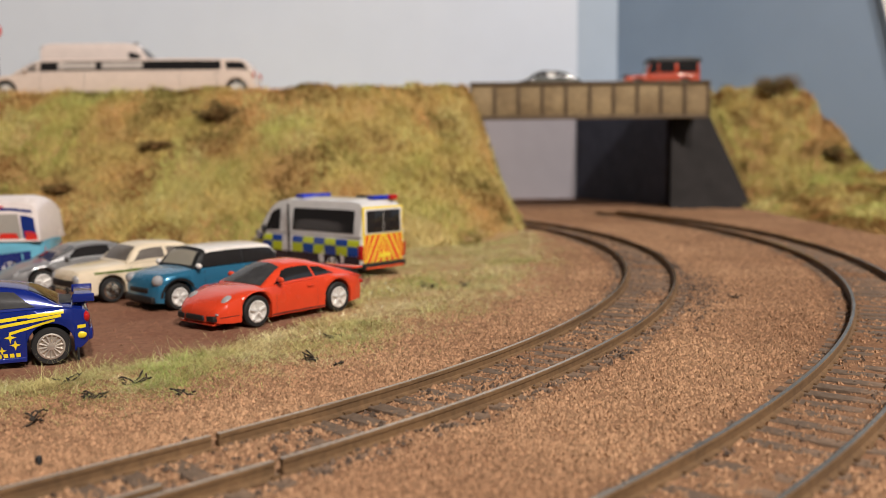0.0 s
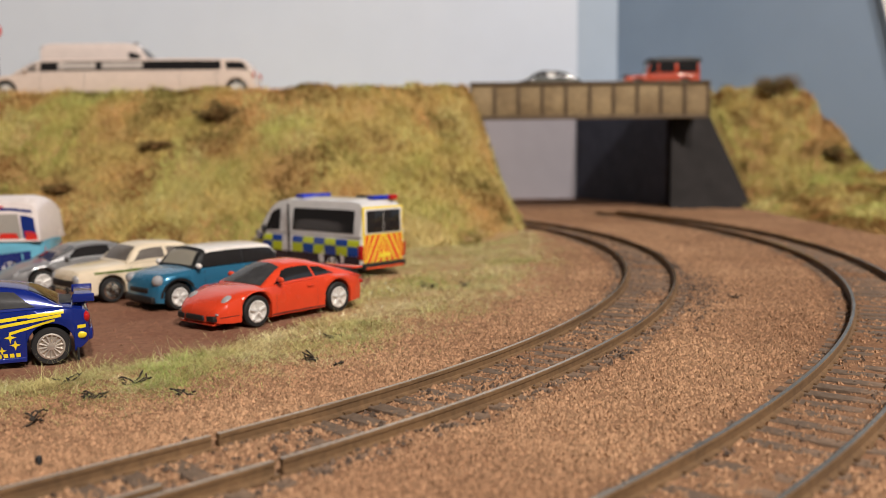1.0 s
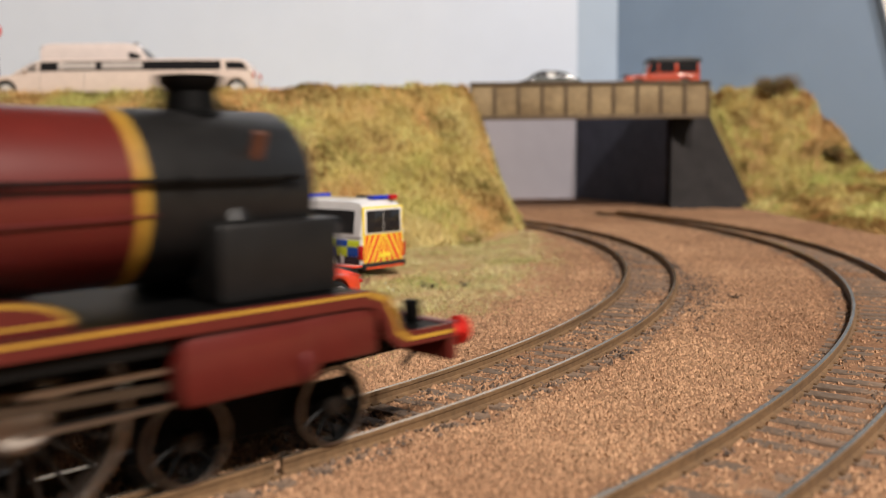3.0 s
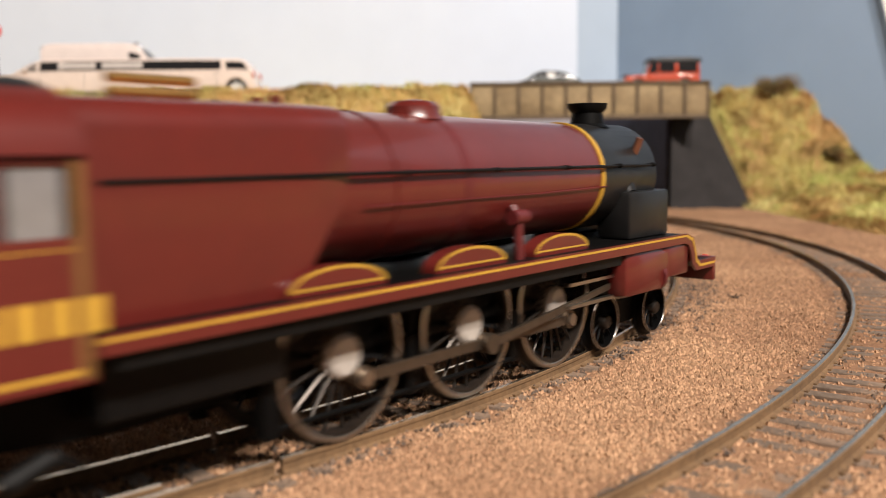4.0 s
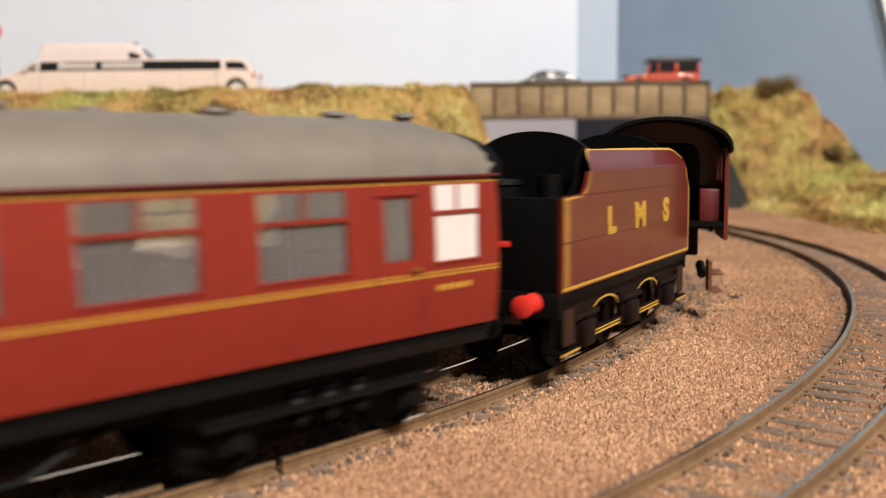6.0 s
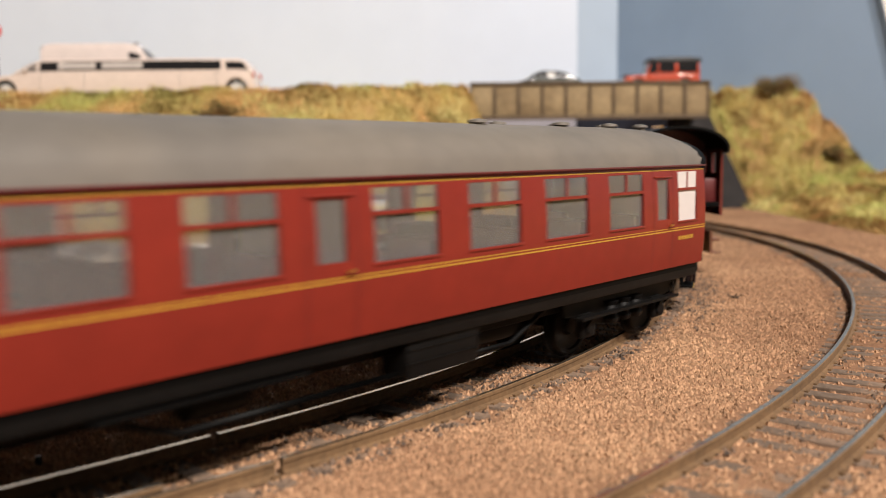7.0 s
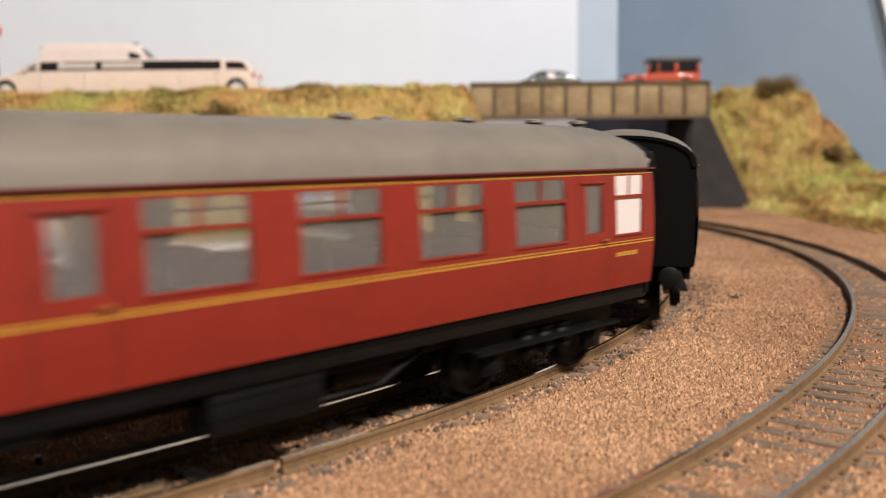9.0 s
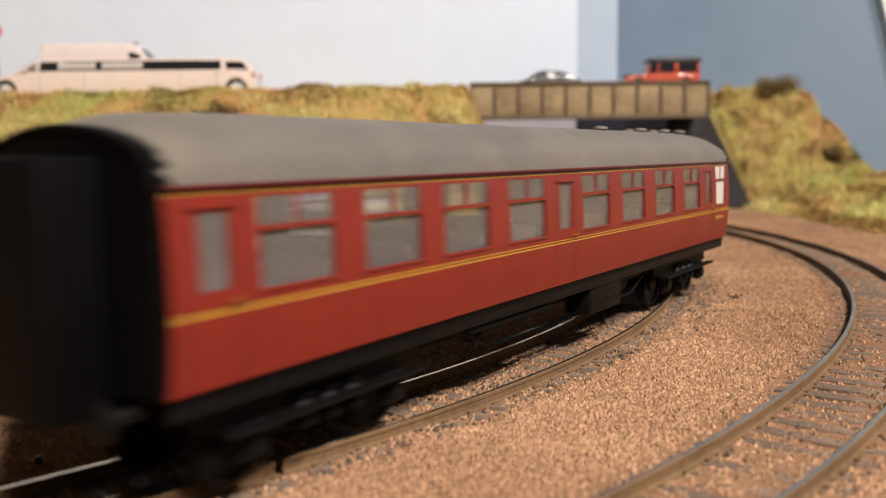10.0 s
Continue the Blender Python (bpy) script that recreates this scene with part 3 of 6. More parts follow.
    for s in (-1, 1):
        part("solebar", Shape().box(-L + 1, L - 1, min(s * 14.6, s * 16.2), max(s * 14.6, s * 16.2), 13.2, 16.6, b=0.2), GREYBLACK, c, "black solebar")
        part("footboard", Shape().box(-48, -14, min(s * 15.0, s * 16.6), max(s * 15.0, s * 16.6), 12.2, 12.8), BLACK, c)
        part("battery_box", Shape().box(8, 27, min(s * 9, s * 15.5), max(s * 9, s * 15.5), 6.8, 14, b=0.3).box(8, 27, min(s * 15.4, s * 15.7), max(s * 15.4, s * 15.7), 9.2, 9.5).box(8, 27, min(s * 15.4, s * 15.7), max(s * 15.4, s * 15.7), 11.5, 11.8), GREYBLACK, c, "black battery box")
        part("truss_rod", Shape().sweep([(-50, s * 13, 13.5), (-34, s * 13, 7.5), (0, s * 13, 7.5), (40, s * 13, 7.5), (54, s * 13, 13.5)], 0.5), BLACK, c)
    for y in (-4, 6):
        part("vacuum_cylinder", Shape().tube((-28, y, 9.5), (-18, y, 9.5), 3.6), BLACK, c)
    part("dynamo", Shape().tube((34, -7, 10), (46, -7, 10), 3.2), BLACK, c)
    part("underframe_tray", Shape().box(-60, 60, -11.5, 11.5, 10.5, 15.2, b=0.4), BLACK, c)
    for bx in (-83.5, 83.5):
        for s in (-1, 1):
            y0, y1 = sorted((s * 10.6, s * 12.6))
            fr = Shape().prism([(bx - 24, 9.5), (bx - 24, 12.5), (bx + 24, 12.5), (bx + 24, 9.5), (bx + 17, 8.5), (bx + 9, 6.0), (bx - 9, 6.0), (bx - 17, 8.5)], y0, y1)
            for ax in (-16, 16):
                fr.box(bx + ax - 2.6, bx + ax + 2.6, min(s * 12, s * 14), max(s * 12, s * 14), 4.2, 9.4, b=0.5)
                fr.tube((bx + ax, s * 14, 6.4), (bx + ax, s * 14.6, 6.4), 1.6)
            for k in (-5.5, 0, 5.5):
                fr.lathe((bx + k, s * 13, 6), (0, 0, 1), [(0, 1.5), (1, 1.9), (2, 1.5), (3, 1.9), (4, 1.5), (5, 1.9)], n=10)
            fr.box(bx - 22, bx + 22, min(s * 14.2, s * 16.2), max(s * 14.2, s * 16.2), 8.8, 9.4)
            part("bogie_frame", fr, GREYBLACK, c, "black bogie side frame")
        part("bogie_bolster", Shape().box(bx - 5, bx + 5, -11, 11, 8, 15.5, b=0.5), BLACK, c)
        for ax in (-16, 16):
            wheelset(c, bx + ax, 6.4)
    return c


def line_bar(sh, x0, x1, y, s, z0, z1, t=0.06):
    a, b = sorted((y, y + t * s))
    return sh.box(x0, x1, a, b, z0, z1)


FIRE = (-1.5, 31.4)


def locomotive():
    e = thing("steam_locomotive", None, "maroon and black six-coupled model steam locomotive with gold lining", "steam locomotive")
    FP = 24.6  # footplate
    fp = Shape()
    fp.prism([(-97, FP - 1.6), (-97, FP), (76, FP), (79.5, FP - 1.2), (81, FP - 4), (82, FP - 6.4), (84, FP - 7.2), (93, FP - 7.2), (93, FP - 8.6), (83, FP - 8.6), (80, FP - 7), (79, FP - 4), (77.5, FP - 2), (75, FP - 1.6)], -16.9, 16.9)
    part("footplate", fp, BLACK, e)
    for s in (-1, 1):
        y0, y1 = sorted((s * 16.6, s * 17.3))
        part("valance", Shape().prism([(-77, FP - 2.2), (-77, FP + 0.15), (76, FP + 0.15), (79.8, FP - 1.1), (81.3, FP - 4), (82.2, FP - 6.3), (84, FP - 7.1), (93, FP - 7.1), (93, FP - 9.4), (82, FP - 9.4), (79.4, FP - 7.5), (78.4, FP - 4.5), (77, FP - 2.8), (75, FP - 2.2)], y0, y1), MAROON, e, "maroon valance edge")
        v = Shape()
        line_bar(v, -77, 76, s * 17.3, s, FP - 0.62, FP - 0.18)
        line_bar(v, 84, 93, s * 17.3, s, FP - 8.6, FP - 8.0)
        bend = [(76, FP - 0.45), (79.2, FP - 1.6), (80.7, FP - 4.2), (81.6, FP - 6.9), (84, FP - 8.3)]
        for (xa, za), (xb, zb) in zip(bend, bend[1:]):
            v.add([(xa - 0.25, s * 17.36, za - 0.3), (xb - 0.25, s * 17.36, zb - 0.3), (xb + 0.25, s * 17.36, zb + 0.3), (xa + 0.25, s * 17.36, za + 0.3)], [(0, 1, 2, 3)], flat=True)
        part("valance_lining", v, GOLD, e, "gold line")
        # lower footplate step
        part("running_board_edge", Shape().box(-74, 45, min(s * 15.2, s * 16.2), max(s * 15.2, s * 16.2), FP - 4.4, FP - 2.2), GREYBLACK, e)
    # boiler, smokebox
    def ring(x, r, z=39.0, n=36):
        return [(x, math.cos(2 * math.pi * k / n) * r, z + math.sin(2 * math.pi * k / n) * r) for k in range(n)]

    part("boiler", Shape().rings([ring(-38, 12.6), ring(0, 12.5), ring(46, 11.75)]), MAROON, e, "maroon boiler barrel")
    part("smokebox", Shape().rings([ring(45.2, 11.95), ring(70, 11.9), ring(70.8, 11.4), ring(70.9, 9.8), ring(72.2, 9.0), ring(73.2, 6.0), ring(73.6, 0.4)]), SMOKEBOX, e, "black smokebox with door")
    for x, m, w in ((-3.5, MAROON, 1.1), (-22, MAROON, 0.4)):
        r = np.interp(x, [-30, 49], [12.6, 11.7]) + 0.3
        part("boiler_band", Shape().rings([ring(x - w, r), ring(x + w, r)], cap=True), DEEP if x == -3.5 else m, e)
    part("lined_band", Shape().rings([ring(44.0, 12.1), ring(45.3, 12.1)]), GOLD, e, "gold lined band")
    # firebox with square shoulders
    def fbx(x, w, top, low):
        pts = []
        for k in range(9):
            a = math.pi / 2 * k / 8
            pts.append((w - 4.0 + 4.0 * math.cos(a), top - 4.0 + 4.0 * math.sin(a)))
        half_ring = [(w - 0.6, low), (w, low + 6)] + pts
        return [(x, -y, z) for y, z in half_ring] + [(x, y, z) for y, z in reversed(half_ring)]

    part("firebox", Shape().rings([fbx(-78, 13.6, 51.4, FP), fbx(-44, 13.4, 51.6, FP), fbx(-37, 13.2, 51.6, 34.0), fbx(-33.5, 13.0, 51.5, 38)]), MAROON, e, "maroon square-shouldered firebox")
    part("chimney", Shape().lathe((58, 0, 50), (0, 0, 1), [(0, 5.2), (1.0, 3.9), (3.4, 3.6), (4.6, 4.6), (5.6, 4.7), (5.7, 3.3), (3, 3.0), (3, 0)], n=24), BLACK, e, "short black chimney")
    part("dome", Shape().lathe((-4, 0, 50.5), (0, 0, 1), [(0, 5.6), (1.0, 5.0), (2.3, 4.9), (3.2, 4.0), (3.7, 0.3)], n=24), MAROON, e, "low maroon dome")
    for y in (-2.2, 2.2):
        part("safety_valve", Shape().tube((-38, y, 51), (-38, y, 53.2), 1.0), MAROON, e)
    for z in (52.6, 54.4):
        part("safety_valve_pipe", Shape().tube((-66, -3, z), (-53, -3, z), 0.7), BRASS, e, "brass pipe on the firebox")
    part("top_feed", Shape().box(-8.5, 0.5, -3, 3, 50.5, 53.0, b=0.8), MAROON, e)
    for s in (-1, 1):
        hr = Shape().sweep([(-74, s * 13.6, 41.5), (-26, s * 13.4, 41.5), (49, s * 12.6, 41.3), (68, s * 12.6, 41.3)], 0.35)
        for x in (-66, -44, -20, 4, 28, 50, 66):
            hr.lathe((x, s * 12.4, 41.4), (0, s, 0), [(-1, 0.3), (0.6, 0.55), (1.4, 0.2)], n=8)
        part("handrail", hr, GREYBLACK, e, "thin dark handrail")
        part("ejector_pipe", Shape().sweep([(-30, s * 12.8, 36.5), (20, s * 12.2, 36.5), (46, s * 12.0, 37)], 0.14), DEEP, e)
        part("feed_pipe", Shape().sweep([(10, s * 11.9, 34.5), (10, s * 13.2, 32.5), (10, s * 13.6, FP)], 0.9, n=10).tube((8.2, s * 13.2, 32.5), (12.4, s * 13.2, 32.5), 1.4, n=12), DEEP, e)
        # smokebox saddle box
        part("steam_chest", Shape().box(54, 74, min(s * 5, s * 13.4), max(s * 5, s * 13.4), FP, 35.5, b=0.9).tube((58, s * 10.5, 35), (58, s * 8, 41), 2.2), SMOKEBOX, e, "black box beside the smokebox")
        # cylinders
        y0, y1 = sorted((s * 11.5, s * 17.0))
        cyl = Shape().box(46, 68, y0, y1, 12.4, 22.8, b=2.0)
        cyl.box(64, 78, min(s * 14, s * 16.8), max(s * 14, s * 16.8), 15, 22.4, b=0.6)
        part("cylinder", cyl, MAROON, e, "maroon cylinder casing")
        part("cylinder_cover", Shape().tube((64, s * 14.2, 15.5), (65.2, s * 14.2, 15.5), 3.4).tube((64, s * 14.2, 15.5), (68, s * 14.2, 15.5), 0.8), DEEP, e)
        # splashers
        for x in (-37.0, -5.0, 24.3):
            pts = [(x + 9.8 * math.cos(math.pi * k / 14), FP + 0.7 + 3.2 * math.sin(math.pi * k / 14)) for k in range(15)]
            pts += [(x - 9.8, FP), (x + 9.8, FP)]
            ya, yb = sorted((s * 11.0, s * 14.2))
            sp = part("splasher", Shape().prism(pts, ya, yb), MAROON, e, "maroon splasher with gold rim")
            rim = Shape()
            for (xa, za), (xb, zb) in zip(pts[:15], pts[1:15]):
                c = (x, FP - 0.2)
                inn = lambda q: (c[0] + (q[0] - c[0]) * 0.94, c[1] + (q[1] - c[1]) * 0.88)
                (xc, zc), (xd, zd) = inn((xb, zb)), inn((xa, za))
                yy = s * 14.26
                rim.add([(xa, yy, za), (xb, yy, zb), (xc, yy, zc), (xd, yy, zd)], [(0, 1, 2, 3)], flat=True)
            line_bar(rim, x - 9.6, x + 9.6, s * 14.22, s, FP + 0.75, FP + 1.1)
            part("splasher_lining", rim, GOLD, sp, "gold rim")
        # cab side
        ya, yb = sorted((s * 16.4, s * 17.4))
        cab = Shape()
        outer = [(-96, 19.0), (-78, 20.0), (-74.5, FP - 1), (-74.5, 45), (-94, 45), (-96, 37)]
        win = (-92.4, -79.0, 36.0, 43.6)
        xs2 = [-97.4, win[0], win[1], -77.6]
        zs2 = [20.0, win[2], win[3], 45.2]
        for xa, xb in zip(xs2, xs2[1:]):
            for za, zb in zip(zs2, zs2[1:]):
                if win[0] <= xa < win[1] and win[2] <= za < win[3]:
                    continue
                cab.box(xa, xb, ya, yb, za, zb)
        part("cab_side", cab, MAROON, e, "maroon cab side with window")
        part("cab_window_frame", Shape().box(win[0] - .2, win[0] + .5, ya, yb + (0.12 if s > 0 else 0), win[2], win[3]).box(-87.6, -87.0, ya, yb, win[2], win[3]), DEEP, e)
        part("cab_window_pane", Shape().box(win[0], win[1], s * 16.6 - .1, s * 16.6 + .1, win[2], win[3]), CLEAR, e, "clear cab window")
        # near side only: the window's light reflection as a flat grey pane
        if s < 0:
            part("sliding_pane", Shape().box(-86.0, -80.0, s * 16.9 - .1, s * 16.9 + .1, win[2], win[3]), CABPANE, e, "added grey pane painting the reflection in the cab window")
        ln = Shape()
        line_bar(ln, -97.4, -78.6, s * 17.4, s, 21.0, 21.6)
        line_bar(ln, -97.4, -78.6, s * 17.4, s, 34.6, 34.75)
        part("cab_lining", ln, GOLD, e, "gold lining")
        gr = Shape()
        line_bar(gr, -97.3, -94.2, s * 17.4, s, 20.4, 44.6)
        line_bar(gr, -79.2, -77.8, s * 17.4, s, 20.4, 44.6)
        part("cab_border", gr, material("olive_border", (0.16, 0.075, 0.02), 0.5), e, "brownish border line")
        nb = Shape()
        for k in range(5):
            x = -93.8 + k * 3.75
            line_bar(nb, x, x + 2.9, s * 17.4, s, 25.5, 29.4, 0.1)
        part("cab_number", nb, GOLD, e, "gold number marks")
        # steps and injector gear
        st = Shape().box(-100, -89, min(s * 12.5, s * 16.5), max(s * 12.5, s * 16.5), 5.6, 5.8, b=0.2).box(-98, -89, min(s * 12.5, s * 16.5), max(s * 12.5, s * 16.5), 10.2, 11.0, b=0.2).box(-98.5, -90.5, min(s * 12.5, s * 13.4), max(s * 12.5, s * 13.4), 5.6, 14)
        part("cab_steps", st, COPPER, e, "coppery rusted cab steps")
        part("injector", Shape().tube((-86, s * 12, 9), (-80, s * 12, 11), 1.4).sweep([(-80, s * 12, 11), (-77, s * 12, 9)], 0.6), GREYBLACK, e)
        part("main_frame", Shape().prism([(-96, 12), (-96, FP - 1.5), (74, FP - 1.5), (84, FP - 9), (92, FP - 9), (92, 12), (70, 11), (46, 12), (-70, 10)], min(s * 5.4, s * 6.4), max(s * 5.4, s * 6.4)), BLACK, e)
        part("ashpan_side", Shape().box(-74, -46, min(s * 6.4, s * 12), max(s * 6.4, s * 12), 13, FP - 1.6, b=0.6), GREYBLACK, e)
        part("brake_gear", Shape().sweep([(-46, s * 9, 5), (14, s * 9, 4.5)], 0.5).box(-48, -45, min(s * 7, s * 9.5), max(s * 7, s * 9.5), 4, 14).box(-17, -15, min(s * 7, s * 9.5), max(s * 7, s * 9.5), 4, 14).box(13, 15, min(s * 7, s * 9.5), max(s * 7, s * 9.5), 4, 14), BLACK, e)
        part("slide_bar", Shape().box(28, 46, min(s * 12.3, s * 13.8), max(s * 12.3, s * 13.8), 17.2, 17.9).box(28, 46, min(s * 12.3, s * 13.8), max(s * 12.3, s * 13.8), 12.6, 13.3), STEEL, e)
    # cab front, roof, backhead
    arc = [(17.9 * math.cos(math.pi * k / 18), 44.6 + 9.2 * math.sin(math.pi * k / 18) ** 0.85) for k in range(19)]
    part("cab_roof", Shape().rings([[(x, y, z) for y, z in arc] + [(x, y * 0.965, z - 0.9) for y, z in reversed(arc)] for x in (-103, -78)]), BLACK, e, "black arched cab roof")
    for s in (-1, 1):
        low = [(s * y, z) for y, z in arc[:6]]
        part("cab_roof_side", Shape().rings([[(x, y * 1.006, z) for y, z in low] + [(x, y * 0.99, z - 0.1) for y, z in reversed(low)] for x in (-98.4, -77.6)]), MAROON, e, "maroon lower curve of the cab roof")
    part("cab_front", Shape().rings([[(x, y * 0.95, z) for y, z in arc] + [(x, -16.4, FP), (x, 16.4, FP)] for x in (-79, -77.8)]), MAROON, e)
    part("backhead", Shape().rings([fbx(-84, 11, 46, FP), fbx(-78, 11.5, 47, FP)]).tube((-86, -3, 36), (-84, -3, 36), 1.5, mi=1).tube((-86, 4, 39), (-84, 4, 39), 1.2, mi=1).box(-85.2, -84, -4, 4, 28, 33, b=0.3), [GREYBLACK, BRASS], e, "black boiler backhead with brass gauges")
    part("firehole_glow", Shape().box(-85.7, -85.1, FIRE[0] - 1.0, FIRE[0] + 1.0, FIRE[1] - 0.45, FIRE[1] + 0.45, b=0.2), material("firehole_lamp", (1.0, 0.06, 0.015), 0.5, var=0.0, emit=1.4), e, "small glowing red firehole lamp")
    part("cab_floor", Shape().box(-98, -76, -16, 16, FP - 1, FP + 0.5), BLACK, e)
    part("cab_seat", Shape().box(-95, -86, 10, 16, FP, 34, b=0.6).box(-95, -86, -16, -10, FP, 34, b=0.6), DEEP, e, "maroon seat box")
    # front end
    part("buffer_beam", Shape().box(92.5, 94.3, -17, 17, 11.5, FP - 7.0, b=0.2), MAROON, e, "maroon buffer beam")
    for s in (-1, 1):
        part("buffer", Shape().lathe((94.2, s * 11.3, 14.6), (1, 0, 0), [(0, 2.2), (3.5, 1.8), (3.6, 1.2), (6.0, 1.2), (6.1, 2.5), (6.8, 2.5), (7.2, 1.8)], n=18), RED, e, "red sprung buffer")
        part("lamp_iron", Shape().box(89, 91, s * 11 - 1.2, s * 11 + 1.2, FP - 7.2, FP - 3.6, b=0.3), BLACK, e)
        part("frame_front", Shape().prism([(72, FP - 7), (92, FP - 7.2), (92, FP - 6), (78, FP), (72, 29)], s * 5.5 - 0.5, s * 5.5 + 0.5), GREYBLACK, e)
    part("coupling", Shape().box(94, 98, -1, 1, 12, 14).sweep([(98, 0, 13), (100, 0, 9), (98, 0, 7)], 0.5), BLACK, e)
    part("smokebox_handle", Shape().tube((73, 0, 39), (75.5, 0, 39), 0.7).sweep([(75, 0, 39), (75, 2.4, 36.5)], 0.35).sweep([(75.4, 0, 39), (75.4, -2.5, 37)], 0.35), STEEL, e)
    part("snifting_valve", Shape().tube((62, -10.2, 44.0), (62, -11.6, 47.5), 0.9), COPPER, e, "copper pipe end")
    # bogie under the front
    for s in (-1, 1):
        part("bogie_frame", Shape().prism([(46, 5), (46, 9.5), (80, 9.5), (80, 5), (70, 4), (56, 4)], min(s * 6, s * 7), max(s * 6, s * 7)), BLACK, e)
    for x in (50.5, 75.0):
        wheelset(e, x, 6.2, 10, [BLACK, STEEL, SPOKE])
    for x in (-32.0, 0.0, 29.3):
        wheelset(e, x, 13.4, 19, [WHEELBROWN, STEEL, HUB], crank=4.4, label="black spoked driving wheels with bright hubs")
    for s in (-1, 1):
        sh = Shape()
        y = s * 11.0
        sh.prism([(-32, -0.9), (-32, 0.9), (29.3, 0.9), (29.3, -0.9)], y - 0.4, y + 0.4)
        for x in (-32.0, 0.0, 29.3):
            sh.tube((x, y - 0.6, 0), (x, y + 0.6, 0), 1.9)
        RODS.append((part("coupling_rod", sh, RODSTEEL, e, "bright steel coupling rod"), s, 0.0))
        sh = Shape()
        y = s * 12.6
        sh.tube((0, y - 0.5, 0), (0, y + 0.5, 0), 1.9)
        sh.prism([(0, -0.8), (0, 0.8), (44, 0.6), (44, -0.6)], y - 0.35, y + 0.35)
        RODS.append((part("connecting_rod", sh, RODSTEEL, e, "bright steel connecting rod"), s, 44.0))
    return e


def tender():
    t = thing("locomotive_tender", None, "maroon coal tender with gold lining and yellow lettering", "tender")
    L, W, z0 = 42.6, 17.0, 17.8
    prof = [(-L, z0), (L, z0), (L, 35.0)]
    prof += [(41.0, 36.6), (39.6, 40), (37.8, 43.0), (35, 44.8), (32, 45.3), (-24.0, 45.3), (-26.2, 44.8), (-28.0, 43.2), (-28.9, 40.6), (-30.2, 37.8), (-32.4, 36.3), (-L, 35.8)]
    # the side sheet turns inward in a soft bend below its top edge
    B0, B1 = 40.6, 42.6
    inward = lambda z: 0.0 if z < B0 else 0.175 * (min(z, B1) - B0) ** 2 + 0.7 * max(0.0, z - B1)
    nose = lambda z: float(np.interp(z, (40, 43, 44.8, 45.3), (39.6, 37.8, 35, 32)))
    tail = lambda z: float(np.interp(z, (40.6, 43.2, 44.8, 45.3), (-28.9, -28.0, -26.2, -24.0)))
    lower = [(-L, z0), (L, z0), (L, 35.0), (41.0, 36.6), (39.6, 40), (nose(B0), B0), (tail(B0), B0), (-30.2, 37.8), (-32.4, 36.3), (-L, 35.8)]
    for s in (-1, 1):
        ya, yb = sorted((s * (W - 0.9), s * W))
        side = Shape().prism(lower, ya, yb)
        side.rings([[(x, s * (W - inward(z)), z) for x in (nose(z), 10.0, tail(z))] for z in np.linspace(B0, B1, 7).tolist() + [43.2, 44.0, 44.8, 45.3]], closed=False, cap=False)
        part("tender_side", side, MAROON, t, "maroon tender side sheet")
        part("inner_sheet", Shape().prism(prof, min(s * (W - 3.4), s * (W - 3.1)), max(s * (W - 3.4), s * (W - 3.1))), BLACK, t)
        edge = Shape()
        for (xa, za), (xb, zb) in zip(prof[2:], prof[3:]):
            y = s * (W + 0.06)
            dx, dz = xb - xa, zb - za
            ln = math.hypot(dx, dz) or 1
            nx, nz = -dz / ln * 0.55, dx / ln * 0.55
            if nz > 0:
                nx, nz = -nx, -nz
            edge.add([(a, y - s * inward(b), b) for a, b in ((xa, za), (xb, zb), (xb + nx, zb + nz), (xa + nx, za + nz))], [(0, 1, 2, 3)], flat=True)
        line_bar(edge, -L, L, s * W, s, z0 + 0.35, z0 + 0.95)
        line_bar(edge, L - 0.5, L, s * W, s, z0 + 0.4, 35)
        part("gold_line", edge, GOLD, t, "gold lining")
        br = Shape()
        line_bar(br, -L + 0.2, -L + 3.4, s * W, s, z0 + 1, 35.6, 0.05)
        line_bar(br, -L + 0.2, -L + 0.8, s * W, s, z0 + 1, 35.8, 0.09)
        part("side_border", br, material("olive_border_tender", (0.26, 0.12, 0.022), 0.5), t, "brownish gold border")
        for z in (27.2, 36.0):
            y = s * (W + 0.05)
            part("panel_seam", line_bar(Shape(), -L, L, s * W, s, z, z + 0.22, 0.12), DEEP, t)
        part("tender_frame", Shape().box(-L, L, min(s * 14.8, s * 16.6), max(s * 14.8, s * 16.6), 15.6, z0, b=0.2), BLACK, t)
        # outside frames with oval openings: rails joined by horn guides
        yf0, yf1 = sorted((s * 14.0, s * 15.2))
        fr = Shape()
        fr.box(-40, 40, yf0, yf1, 13.2, 15.8)
        for x in (-27.5, 0.5, 28.5):
            fr.prism([(x - 7, 13.4), (x + 7, 13.4), (x + 4.5, 6.5), (x - 4.5, 6.5)], yf0, yf1)
            fr.box(x - 2.8, x + 2.8, min(s * 14.8, s * 17), max(s * 14.8, s * 17), 5.2, 10.5, b=0.5)
            fr.box(x - 6.5, x + 6.5, min(s * 15, s * 16.3), max(s * 15, s * 16.3), 11.0, 12.2, b=0.3)
        part("outside_frame", fr, FRAMEBROWN, t, "dark maroon outside frame")
        part("frame_foot", Shape().box(-33, 34, yf0, yf1, 5.9, 7.4, b=0.2), FRAMEBROWN, t)
        ln = Shape()
